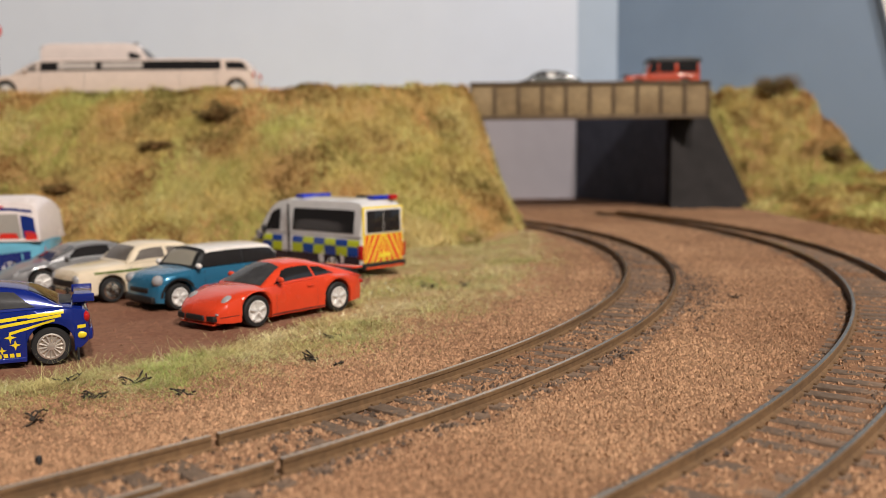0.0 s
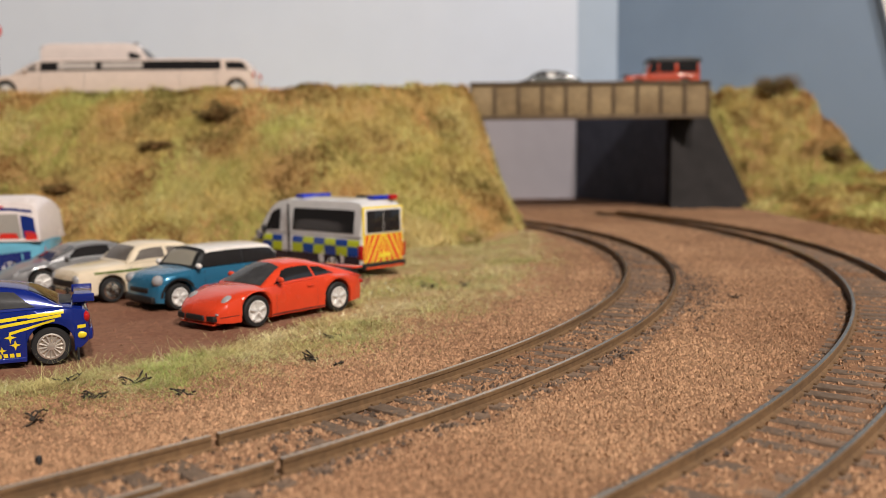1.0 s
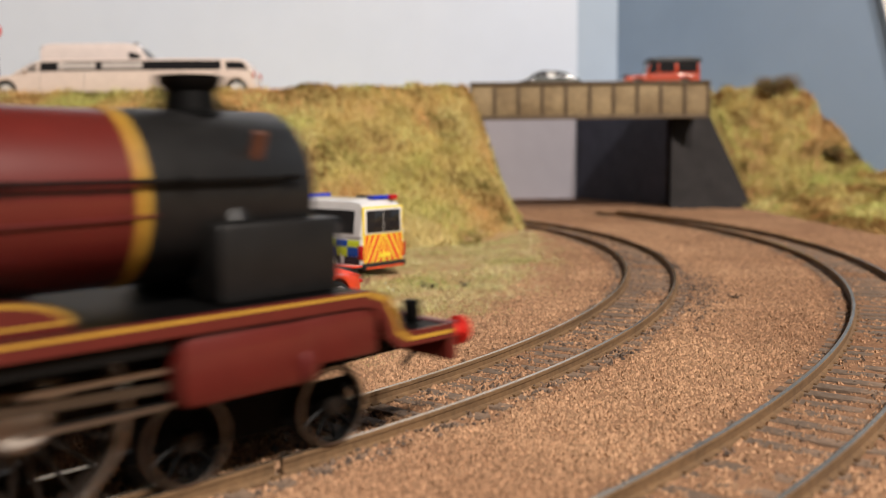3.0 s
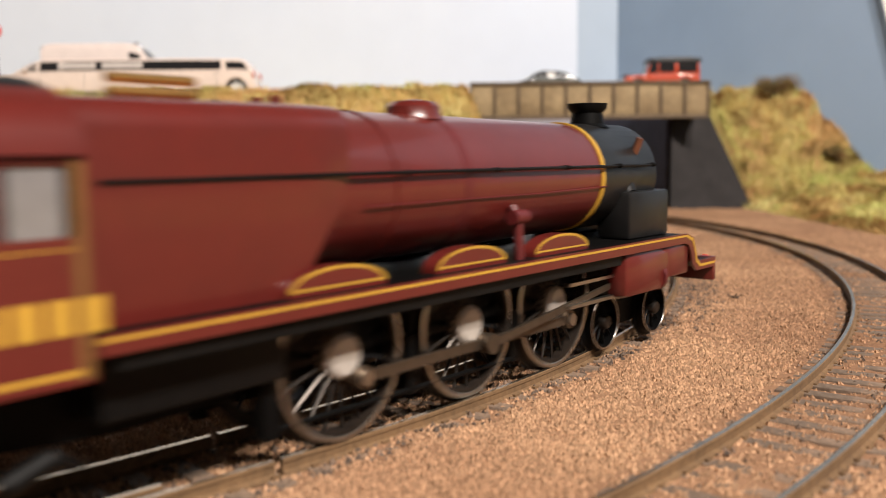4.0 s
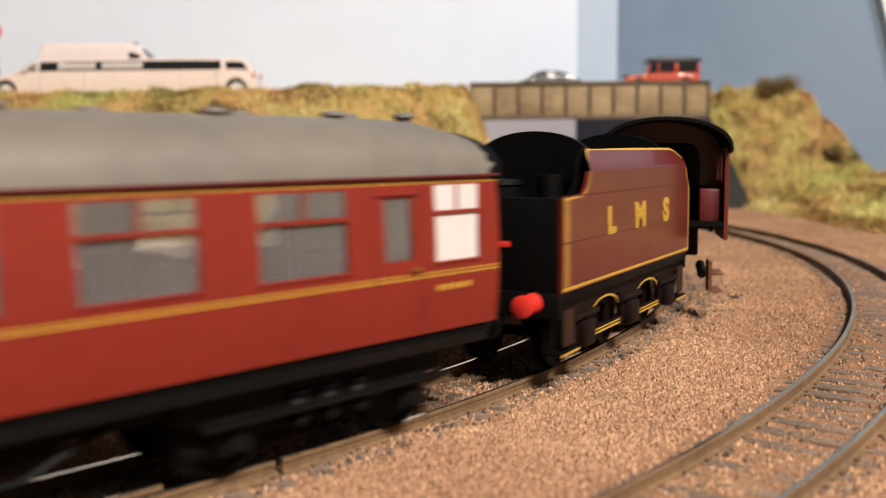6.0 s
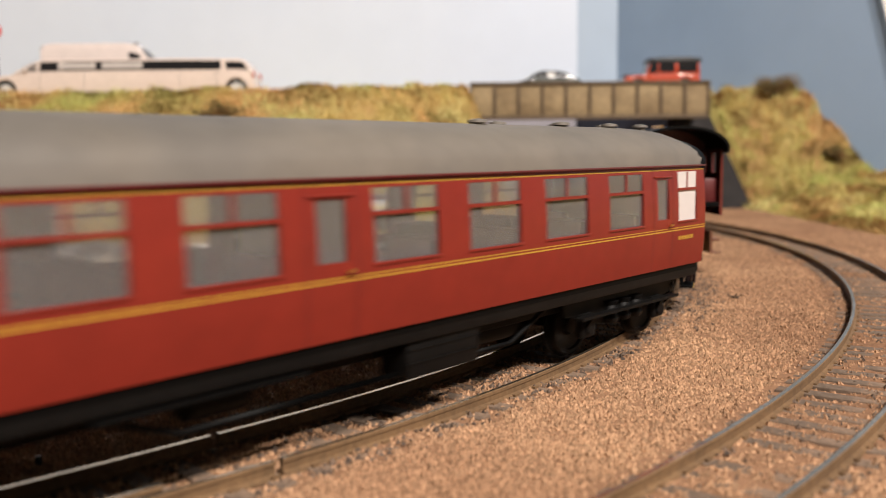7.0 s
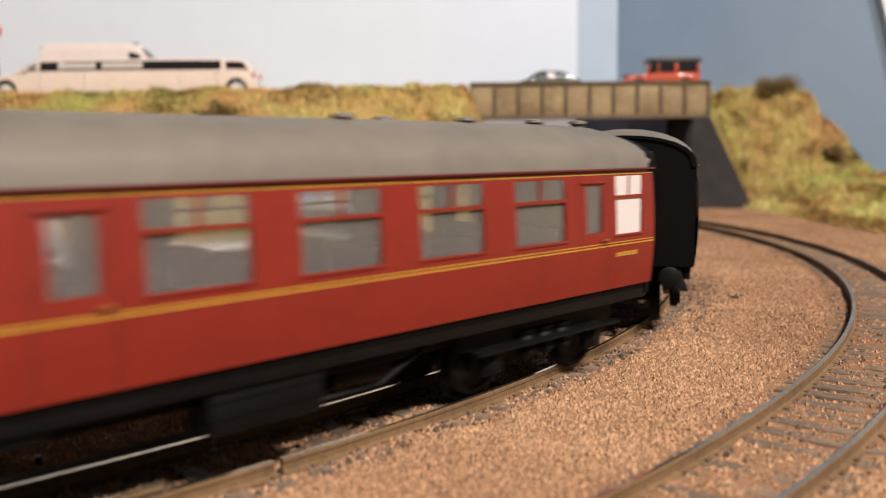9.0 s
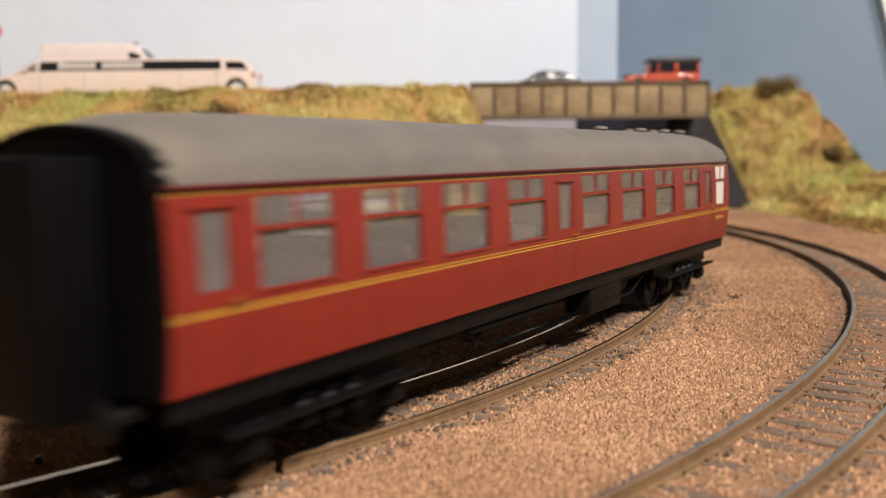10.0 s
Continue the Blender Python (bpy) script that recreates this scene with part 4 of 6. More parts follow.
        for x in (-15.2, 13.6):
            line_bar(ln, x - 9, x + 9, s * 15.2, s, 6.1, 6.55, 0.15)
            line_bar(ln, x - 9, x + 9, s * 15.2, s, 6.9, 7.2, 0.15)
            pts = [(x + 8.2 * math.cos(math.pi * k / 10), 10.4 + 3.0 * math.sin(math.pi * k / 10)) for k in range(11)]
            for (xa, za), (xb, zb) in zip(pts, pts[1:]):
                y = s * 15.32
                ln.add([(xa, y, za), (xb, y, zb), (xb, y, zb + 0.5), (xa, y, za + 0.5)], [(0, 1, 2, 3)], flat=True)
        part("frame_lining", ln, GOLD, t, "gold frame lining")
        for x in (-37.5, 38.5):
            st = Shape().box(x - 4.5, x + 4.5, min(s * 12.8, s * 16.6), max(s * 12.8, s * 16.6), 5.4, 6.2, b=0.2).box(x - 3.5, x + 3.5, min(s * 12.8, s * 13.8), max(s * 12.8, s * 13.8), 5.5, 16)
            part("tender_step", st, BLACK, t, "black step with gold edge")
            part("step_edge", line_bar(Shape(), x - 4.5, x + 4.5, s * 16.6, s, 5.4, 5.9), GOLD, t)
            part("step_plate", line_bar(Shape(), x - 2.5, x + 2.5, s * 15.9, s, 7.0, 14.0, 0.3), material("step_brown", (0.03, 0.014, 0.006), 0.7, spec=0.2), t)
        # letters
        for ch, x in (("L", -16.6), ("M", 2.4), ("S", 22.0)):
            cu = bpy.data.curves.new("letter", "FONT")
            cu.body, cu.size, cu.extrude, cu.align_x, cu.align_y = ch, 7.2 * MM, 0.05 * MM, "CENTER", "CENTER"
            cu.offset = 0.00042
            tmp = bpy.data.objects.new("letter_tmp", cu)
            scene.collection.objects.link(tmp)
            me = bpy.data.meshes.new_from_object(tmp)
            bpy.data.objects.remove(tmp)
            lt = new("letter", me)
            me.materials.clear()
            me.materials.append(GOLD)
            lt.parent = t
            tagged(lt, "yellow block letter")
            me.transform(Matrix.Diagonal((1.34, 1.04, 1, 1)))
            lt.matrix_basis = at_mm(x if s < 0 else x, s * (W + 0.08), 29.8) @ Matrix.Rotation(radians(90), 4, "X") if s < 0 else at_mm(x, s * (W + 0.08), 29.8) @ Matrix.Rotation(radians(180), 4, "Z") @ Matrix.Rotation(radians(90), 4, "X")
    part("rear_sheet", Shape().box(-L, -L + 1, -W + 0.9, W - 0.9, z0, 35.9, b=0.2), BLACK, t, "black tender back")
    part("front_sheet", Shape().box(36, 37, -W + 0.9, W - 0.9, z0, 43), BLACK, t)
    part("tank_top", Shape().box(-L + 1, 36, -W + 0.9, W - 0.9, 33.5, 34.6), BLACK, t)
    bulk = lambda x0, x1, r, zc: Shape().rings([[(x, 13.5 * math.cos(math.pi * k / 20), zc + r * math.sin(math.pi * k / 20)) for k in range(21)] + [(x, -13.5, 34), (x, 13.5, 34)] for x in (x0, x1)])
    part("rear_bulkhead", bulk(-20, -18.5, 6.2, 42.8), BLACK, t, "black domed coal plate")
    part("front_bulkhead", bulk(30, 31.5, 6.4, 42.8), BLACK, t, "black domed coal plate")
    part("filler", Shape().lathe((-34.5, 0, 34.5), (0, 0, 1), [(0, 4.2), (3.5, 4.2), (3.6, 4.6), (4.4, 4.4), (4.8, 0.4)], n=20).tube((-31, -9, 34.6), (-31, -9, 40), 2.6).tube((-31, 9, 34.6), (-31, 9, 40), 2.6), BLACK, t, "black water filler")
    coal = Shape()
    rnd = random.Random(4)
    for k in range(420):
        x, y = rnd.uniform(-17.5, 29), rnd.uniform(-15, 15)
        z = 38 + 4.5 * (1 - (y / 15) ** 2) + rnd.uniform(-0.8, 0.8)
        r = rnd.uniform(0.8, 1.9)
        vs = [(x + r * rnd.uniform(.5, 1.1) * dx, y + r * rnd.uniform(.5, 1.1) * dy, z + r * rnd.uniform(.5, 1.1) * dz) for dx, dy, dz in ((1, 0, 0), (-1, 0, 0), (0, 1, 0), (0, -1, 0), (0, 0, 1), (0, 0, -1))]
        coal.add(vs, [(0, 2, 4), (2, 1, 4), (1, 3, 4), (3, 0, 4), (2, 0, 5), (1, 2, 5), (3, 1, 5), (0, 3, 5)], flat=True)
    coal.box(-18, 29.5, -15.8, 15.8, 34.6, 38.5)
    tagged(part("coal_load", coal, COAL, t, "black coal lumps"), kind="stuff")
    part("rear_lamp", Shape().box(-L - 0.5, -L, -6, -0.5, 26.2, 27.4, b=0.2), RED, t, "small red marker")
    part("rear_ladder", Shape().tube((-L - 0.8, 6, 20), (-L - 0.8, 6, 38), 0.4).tube((-L - 0.8, 10, 20), (-L - 0.8, 10, 38), 0.4), BLACK, t)
    part("rear_beam", Shape().box(-L - 1.2, -L + 0.5, -16.8, 16.8, 13.0, z0, b=0.2), BLACK, t)
    for s in (-1, 1):
        part("buffer", Shape().lathe((-L - 1, s * 11.3, 15.8), (-1, 0, 0), [(0, 2.1), (3, 1.8), (3.1, 1.2), (4.4, 1.2), (4.5, 2.2), (5.0, 2.2), (5.3, 1.6)], n=18), RED, t, "red buffer")
    part("drawbar", Shape().box(40, 62, -2, 2, 11, 12.5), BLACK, t)
    part("coupling", Shape().box(-L - 9, -L, -1, 1, 10.5, 12), BLACK, t)
    part("fall_plate", Shape().box(40, 50, -11, 11, 24.6, 25.4), GREYBLACK, t)
    part("tender_floor", Shape().box(-L, L, -15, 15, 14, 17), BLACK, t)
    for x in (-27.5, 0.5, 28.5):
        wheelset(t, x, 6.8, 0, [BLACK, STEEL])
    return t


engine = locomotive()
coal_tender = tender()
coach_first = coach("maroon passenger coach with grey roof and yellow lining")
W_FIRST = list(WHEELS)
coach_second = coach("maroon passenger coach with grey roof, last in the train")

# centre of the first coach along the inner track, time by time
RUN = [(0, -722.3), (2.5, -472.3), (2.7, -452.0), (3.8, -330.9), (4.0, -311.1), (4.5, -262.3), (5.0, -209.6), (5.5, -160.2), (7.0, -17.2), (7.5, 32.7), (8.0, 84.0), (8.5, 137.2), (9.0, 193.6), (9.5, 250.0), (10.0, 302.4)]
OFFSETS = {"engine": 319.3, "tender": 176.6, "first": 0.0, "second": -250.0}


def run(t):
    ts, ss = np.array([r[0] for r in RUN], float), np.array([r[1] for r in RUN], float)
    m = np.gradient(ss, ts)
    i = int(np.clip(np.searchsorted(ts, t) - 1, 0, len(ts) - 2))
    h = ts[i + 1] - ts[i]
    u = (t - ts[i]) / h
    return ((2 * u**3 - 3 * u**2 + 1) * ss[i] + (u**3 - 2 * u**2 + u) * h * m[i] + (-2 * u**3 + 3 * u**2) * ss[i + 1] + (u**3 - u**2) * h * m[i + 1])


def stand(s, reach):
    """The pose of a vehicle whose bogies stand on the inner track at s - reach and s + reach."""
    (ax, ay), (bx, by) = LINE_A.at(s - reach), LINE_A.at(s + reach)
    return at_mm((ax + bx) / 2, (ay + by) / 2, RAIL_TOP, math.degrees(math.atan2(by - ay, bx - ax)))


def motions():
    times = [k / 15 for k in range(151)]
    for ob, key, reach in ((engine, "engine", 31), (coal_tender, "tender", 27), (coach_first, "first", 83.5), (coach_second, "second", 83.5)):
        walk(ob, [(t, stand(run(t) + OFFSETS[key], reach)) for t in times])
    for ob, x, r in WHEELS:
        walk(ob, [(t, at_mm(x, 0, r) @ Matrix.Rotation(run(t) / r + 0.6, 4, "Y")) for t in times])
    for ob, s, length in RODS:
        rows = []
        for t in times:
            a = -(run(t) / 13.4 + 0.6) + (0 if s > 0 else math.pi / 2)
            px, pz = 4.4 * math.cos(a), 4.4 * math.sin(a)
            tilt = math.degrees(math.asin((pz - 1.8) / 44.0)) if length else 0.0
            rows.append((t, at_mm(px, 0, 13.4 + pz, 0, 0, tilt)))
        walk(ob, rows)


# ---- model road vehicles ----
def paint(name, colour, rough=0.25, metal=0.0):
    return material(name, colour, rough, metal, var=0.05, scale=300, coat=0.6)


TYRE = material("black_tyre", (0.012, 0.011, 0.011), 0.7, var=0.2)
RIM = material("silver_rim", (0.80, 0.78, 0.75), 0.36, metal=0.45, var=0.05)
DARKGLASS = material("dark_vehicle_glass", (0.018, 0.017, 0.018), 0.06, var=0.1, spec=0.5)
GREYGLASS = material("grey_vehicle_glass", (0.055, 0.055, 0.058), 0.08, var=0.2, spec=0.5)
SMOKEGLASS = material("smoke_vehicle_glass", (0.16, 0.14, 0.125), 0.08, var=0.3, scale=150, mix_scale=90)
TRIM = material("black_trim", (0.012, 0.012, 0.013), 0.5, var=0.1)
CHROME = material("chrome", (0.75, 0.74, 0.72), 0.12, metal=1.0, var=0.02)
# pale base colour that holds the reflection on the hatchback's windscreen
PALEGLASS = material("painted_glare_glass", (0.36, 0.33, 0.27), 0.1, var=0.35, scale=120, mix_scale=120)
LAMPWHITE = material("headlamp_lens", (0.32, 0.32, 0.33), 0.08, var=0.1, coat=0.5)
LAMPRED = material("tail_lamp_red", (0.45, 0.012, 0.012), 0.15, var=0.1, coat=0.5)
LAMPBLUE = material("beacon_blue", (0.01, 0.03, 0.42), 0.12, var=0.1, coat=0.5)
WHITE = paint("white_paint", (0.74, 0.70, 0.66))
YELLOW = paint("yellow_decal", (0.80, 0.62, 0.02))


class Car:
    """A vehicle from profiles along x (forward), in millimetres, standing on its wheels at z = 0."""

    def __init__(self, name, label, category, m, body, plan, belt, low, wheels, cabin, wb, wr, colour, roof=None, spokes=5, crown=0.8, rim=RIM, side=0.45, group="parked model vehicles"):
        self.plan, self.belt, self.low, self.wheels, self.cab, self.wb, self.wr, self.crown = plan, belt, low, wheels, cabin, wb, wr, crown
        self.k = side
        self.t = thing(name, m, label, category, group)
        x0, x1 = plan[0][0], plan[-1][0]
        xs = set(np.linspace(x0, x1, 46).tolist()) | {p[0] for p in plan} | {p[0] for p in belt}
        for wx, r in wheels:
            a = r + 0.75
            xs |= {wx + a * math.cos(math.pi * k / 12) for k in range(13)} | {wx - a - 0.01, wx + a + 0.01}
        xs = sorted(x for x in xs if x0 <= x <= x1)
        part(body, Shape().rings([self.ring(x) for x in xs]), colour, self.t)
        if cabin:
            cx = sorted({*np.linspace(cabin[0][0], cabin[-1][0], 26).tolist(), *[c[0] for c in cabin]})
            vs = np.linspace(-1, 1, 25)
            part("cabin", Shape().rings([[self.skin(x, v) for v in vs] for x in cx]), roof or colour, self.t)
        for wx, r in wheels:
            for s in (1, -1):
                hw = self.at(plan, wx) - 0.25
                w = part("wheel", Shape().lathe((wx, s * (hw - 2.8), r), (0, s, 0), [(0, r * 0.9), (0.3, r), (2.4, r), (2.8, r * 0.93), (2.8, r * 0.7), (2.2, r * 0.66), (2.0, 0.05)], n=28), TYRE, self.t, "black tyre")
                rs = Shape().lathe((wx, s * (hw - 0.75), r), (0, s, 0), [(0, r * 0.68), (0.75, r * 0.70), (0.85, r * 0.62), (0.35, r * 0.56)], n=28)
                for k in range(spokes):
                    a = 2 * math.pi * k / spokes + 0.3
                    c, q = math.cos(a), math.sin(a)
                    y = s * (hw - 0.15)
                    rs.tube((wx + c * r * 0.1, y, r + q * r * 0.1), (wx + c * r * 0.63, y, r + q * r * 0.63), max(0.9 * r / 4.2 * 2.6 / spokes, 0.22), n=6)
                rs.lathe((wx, s * (hw - 0.4), r), (0, s, 0), [(0, r * 0.22), (0.5, r * 0.2), (0.6, 0.02)], n=14)
                part("rim", rs, rim, w, "silver spoked rim")

    @staticmethod
    def at(tab, x):
        """A smooth curve through the table that never overshoots."""
        if x <= tab[0][0] or x >= tab[-1][0]:
            return float(tab[0][1] if x <= tab[0][0] else tab[-1][1])
        i = max(k for k in range(len(tab) - 1) if tab[k][0] <= x)
        d = [(tab[k + 1][1] - tab[k][1]) / (tab[k + 1][0] - tab[k][0]) for k in range(len(tab) - 1)]

        def slope(k):
            if k == 0 or k == len(tab) - 1:
                return d[min(k, len(d) - 1)]
            return 0.0 if d[k - 1] * d[k] <= 0 else 2 * d[k - 1] * d[k] / (d[k - 1] + d[k])

        h = tab[i + 1][0] - tab[i][0]
        u = (x - tab[i][0]) / h
        return ((2 * u**3 - 3 * u**2 + 1) * tab[i][1] + (u**3 - 2 * u**2 + u) * h * slope(i)
                + (3 * u**2 - 2 * u**3) * tab[i + 1][1] + (u**3 - u**2) * h * slope(i + 1))

    def bottom(self, x):
        z = self.at(self.low, x)
        for wx, r in self.wheels:
            a = r + 0.75
            if abs(x - wx) < a:
                z = max(z, r + math.sqrt(a * a - (x - wx) ** 2))
        return z

    def ring(self, x):
        w, zt, zl = self.at(self.plan, x), self.at(self.belt, x), self.bottom(x)
        zl = min(zl, zt - 0.6)
        h = [(0, zl), (w - 1.3, zl), (w - 0.3, zl + 0.3), (w, zl + (zt - zl) * 0.45), (w - 0.12, zl + (zt - zl) * 0.72), (w - 0.55, zt - 0.35), (w - 1.3, zt), (w * 0.55, zt + 0.42), (0, zt + 0.6)]
        return [(x, y, z) for y, z in h] + [(x, -y, z) for y, z in h[-2:0:-1]]

    def side_y(self, x, z):
        h = self.ring(x)[2:7]
        return float(np.interp(z, [p[2] for p in h], [p[1] for p in h]))

    def skin(self, x, v, out=0.0):
        zb, zr = self.at(self.belt, x), self.at(self.cab, x)
        zr = max(zr, zb + 0.3)
        a, k = abs(v), self.k
        frac = (zr - zb) / max(max(c[1] for c in self.cab) - zb, 0.1)
        wr = self.wb + (self.wr - self.wb) * min(frac, 1)
        e = self.crown * min(frac, 1)
        if a > k:
            t = (1 - a) / (1 - k)
            y, z = self.wb + (wr - self.wb) * t + 0.35 * math.sin(math.pi * t) * frac, zb + (zr - e - zb) * t
        else:
            y, z = wr * a / k, zr - e * (a / k) ** 2.4
        return (x, math.copysign(y, v) if v else 0.0, z)

    def lift(self, x, v, d):
        p = Vector(self.skin(x, v))
        q = Vector(self.skin(x + 0.2, v)) - Vector(self.skin(x - 0.2, v))
        r = Vector(self.skin(x, v + 0.01)) - Vector(self.skin(x, v - 0.01))
        n = q.cross(r)
        if n.length < 1e-9:
            return p
        n.normalize()
        c = Vector((x, 0, self.at(self.belt, x) - 2))
        return p + n * (d if n.dot(p - c) > 0 else -d)

    def pane(self, name, bottom, top, v0, v1, mat, label="", d=0.14, nx=8, nv=5):
        """A window between x ranges at its bottom (v0) and top (v1)."""
        sh = Shape()
        rows = []
        for j in range(nv + 1):
            u = j / nv
            xa, xb = bottom[0] + (top[0] - bottom[0]) * u, bottom[1] + (top[1] - bottom[1]) * u
            rows.append([tuple(self.lift(xa + (xb - xa) * i / nx, v0 + (v1 - v0) * u, d)) for i in range(nx + 1)])
        sh.rings(rows, closed=False, cap=False)
        return part(name, sh, mat, self.t, label)

    def sides(self, name, bottom, top, v0, v1, mat, label=""):
        for s in (1, -1):
            self.pane(name, bottom, top, v0 * s, v1 * s, mat, label)

    def pane_set(self, name, spans, v0, v1, mat, label=""):
        for x0, x1 in spans:
            for s in (1, -1):
                self.pane(name, (x0, x1), (x0, x1), v0 * s, v1 * s, mat, label, 0.2)

    def screen(self, name, x0, x1, mat, v=0.40, label="", d=0.14):
        return self.pane(name, (x0, x1), (x0, x1), -v, v, mat, label, d, nx=6, nv=10)

    def decal(self, name, quad, mat, label="", d=0.07, both=True, n=8, parent=None):
        """A thin marking on the lower body's side: four corners in x, z."""
        for s in ((1, -1) if both else (1,)):
            (ax, az), (bx, bz), (cx, cz), (dx, dz) = quad
            rows = []
            for j in range(4):
                u = j / 3
                rows.append([(lambda x, z: (x, s * (self.side_y(x, z) + d), z))(ax + (bx - ax) * i / n + (dx + (cx - dx) * i / n - ax - (bx - ax) * i / n) * u,
                                                                                az + (bz - az) * i / n + (dz + (cz - dz) * i / n - az - (bz - az) * i / n) * u) for i in range(n + 1)])
            part(name, Shape().rings(rows, closed=False, cap=False), mat, parent or self.t, label)

    def blob(self, name, x, y, z, rx, ry, rz, mat, label="", both=True, tilt=0.0):
        for s in ((1, -1) if both else (1,)):
            prof = [(-1 + 0.001, 0.02), (-0.8, 0.6), (-0.4, 0.92), (0, 1), (0.4, 0.92), (0.8, 0.6), (1 - 0.001, 0.02)]
            sh = Shape()
            rings = [[(d * rx, math.cos(2 * math.pi * k / 16) * r * ry, math.sin(2 * math.pi * k / 16) * r * rz) for k in range(16)] for d, r in prof]
            c, q = math.cos(tilt), math.sin(tilt)
            sh.rings([[(x + px * c + pz * q, s * y + py, z - px * q + pz * c) for px, py, pz in r] for r in rings])
            part(name, sh, mat, self.t, label)

    def block(self, name, x0, x1, y0, y1, z0, z1, mat, b=0.3, label="", both=False):
        for s in ((1, -1) if both else (1,)):
            a, c = sorted((y0 * s, y1 * s))
            part(name, Shape().box(x0, x1, a, c, z0, z1, b=b), mat, self.t, label)


def sports_car():
    red = paint("orange_red_paint", (0.66, 0.055, 0.018))
    c = Car("sports_car", "orange-red model sports coupe parked on the soil car park", "car", at_mm(-50.0, 268.8, 0.4, -129.5), "body",
            plan=[(-28.0, 6.0), (-27.3, 8.0), (-25.4, 9.8), (-21, 11.2), (-14, 11.8), (-5, 11.0), (6, 10.9), (14, 11.5), (20, 11.3), (25, 10.3), (28, 8.6), (29.3, 6.2)],
            belt=[(-28.0, 7.0), (-26.6, 8.8), (-24, 10.2), (-19, 11.3), (-13, 11.7), (-6, 11.3), (4, 11.0), (10, 10.8), (17, 10.4), (22, 9.3), (26, 7.6), (28.4, 6.0), (29.3, 4.8)],
            low=[(-28.0, 4.8), (-25, 2.6), (0, 1.9), (24, 1.9), (27, 2.0), (29.2, 2.6)], wheels=[(16.6, 4.5), (-14.4, 4.6)],
            cabin=[(-25.5, 10.2), (-21, 12.0), (-15, 14.4), (-9, 16.2), (-3, 17.1), (2, 17.0), (5.4, 16.0), (8.6, 14.2), (13.8, 10.9)], wb=10.0, wr=6.7, colour=red, crown=1.5)
    c.screen("windscreen", 4.6, 13.4, GREYGLASS, 0.41, "dark tinted windscreen")
    c.sides("side_window", (-5.6, 9.8), (-5.2, 5.0), 0.93, 0.52, DARKGLASS, "dark side window")
    c.sides("quarter_window", (-14.0, -6.4), (-9.5, -6.0), 0.93, 0.56, DARKGLASS, "dark quarter window")
    c.screen("rear_window", -20.5, -9.5, DARKGLASS, 0.34)
    c.blob("headlamp", 24.4, 7.5, 7.9, 2.1, 1.5, 1.25, LAMPWHITE, "oval clear headlamp", tilt=0.7)
    c.block("air_intake", 28.2, 29.9, -4.0, 4.0, 2.8, 4.4, TRIM, 0.4, "black front air intake")
    c.block("side_intake", 27.0, 29.5, 5.0, 8.2, 2.8, 4.4, TRIM, 0.3, both=True)
    c.block("indicator_bar", 27.0, 28.5, 6.2, 8.6, 4.5, 5.1, LAMPWHITE, 0.2, both=True)
    c.block("front_lip", 26, 29.2, -7.5, 7.5, 1.7, 2.2, red, 0.2)
    c.block("rear_spoiler", -28.4, -24.4, -8.2, 8.2, 12.0, 12.6, red, 0.3, "small rear spoiler")
    c.block("spoiler_base", -27.2, -21.5, -7.4, 7.4, 10.2, 12.1, TRIM, 0.3)
    c.blob("wing_mirror", 8.2, 11.2, 12.4, 0.8, 1.5, 0.9, red, "body-coloured wing mirror")
    c.blob("tail_lamp", -26.6, 7.8, 8.0, 1.0, 1.8, 0.8, LAMPRED)
    c.decal("bumper_line", [(21.6, 4.3), (27.6, 3.8), (27.6, 4.0), (21.6, 4.5)], TRIM, n=6, d=0.03)
    c.block("door_handle", -4.6, -2.4, 10.7, 11.3, 9.2, 9.7, red, 0.15, both=True)
    for x in (9.4, -6.4):
        c.decal("door_seam", [(x, 3.2), (x + 0.09, 3.2), (x + 0.09, 10.6), (x, 10.6)], TRIM, n=1, d=0.03)
    c.decal("sill_line", [(-9.5, 2.5), (11.5, 2.5), (11.5, 2.9), (-9.5, 2.9)], TRIM, n=6, d=0.04)
    c.blob("badge", 27.5, 0.0, 6.3, 0.5, 2.0, 0.35, material("bonnet_badge", (0.03, 0.02, 0.12), 0.4), both=False, tilt=0.5)
    return c


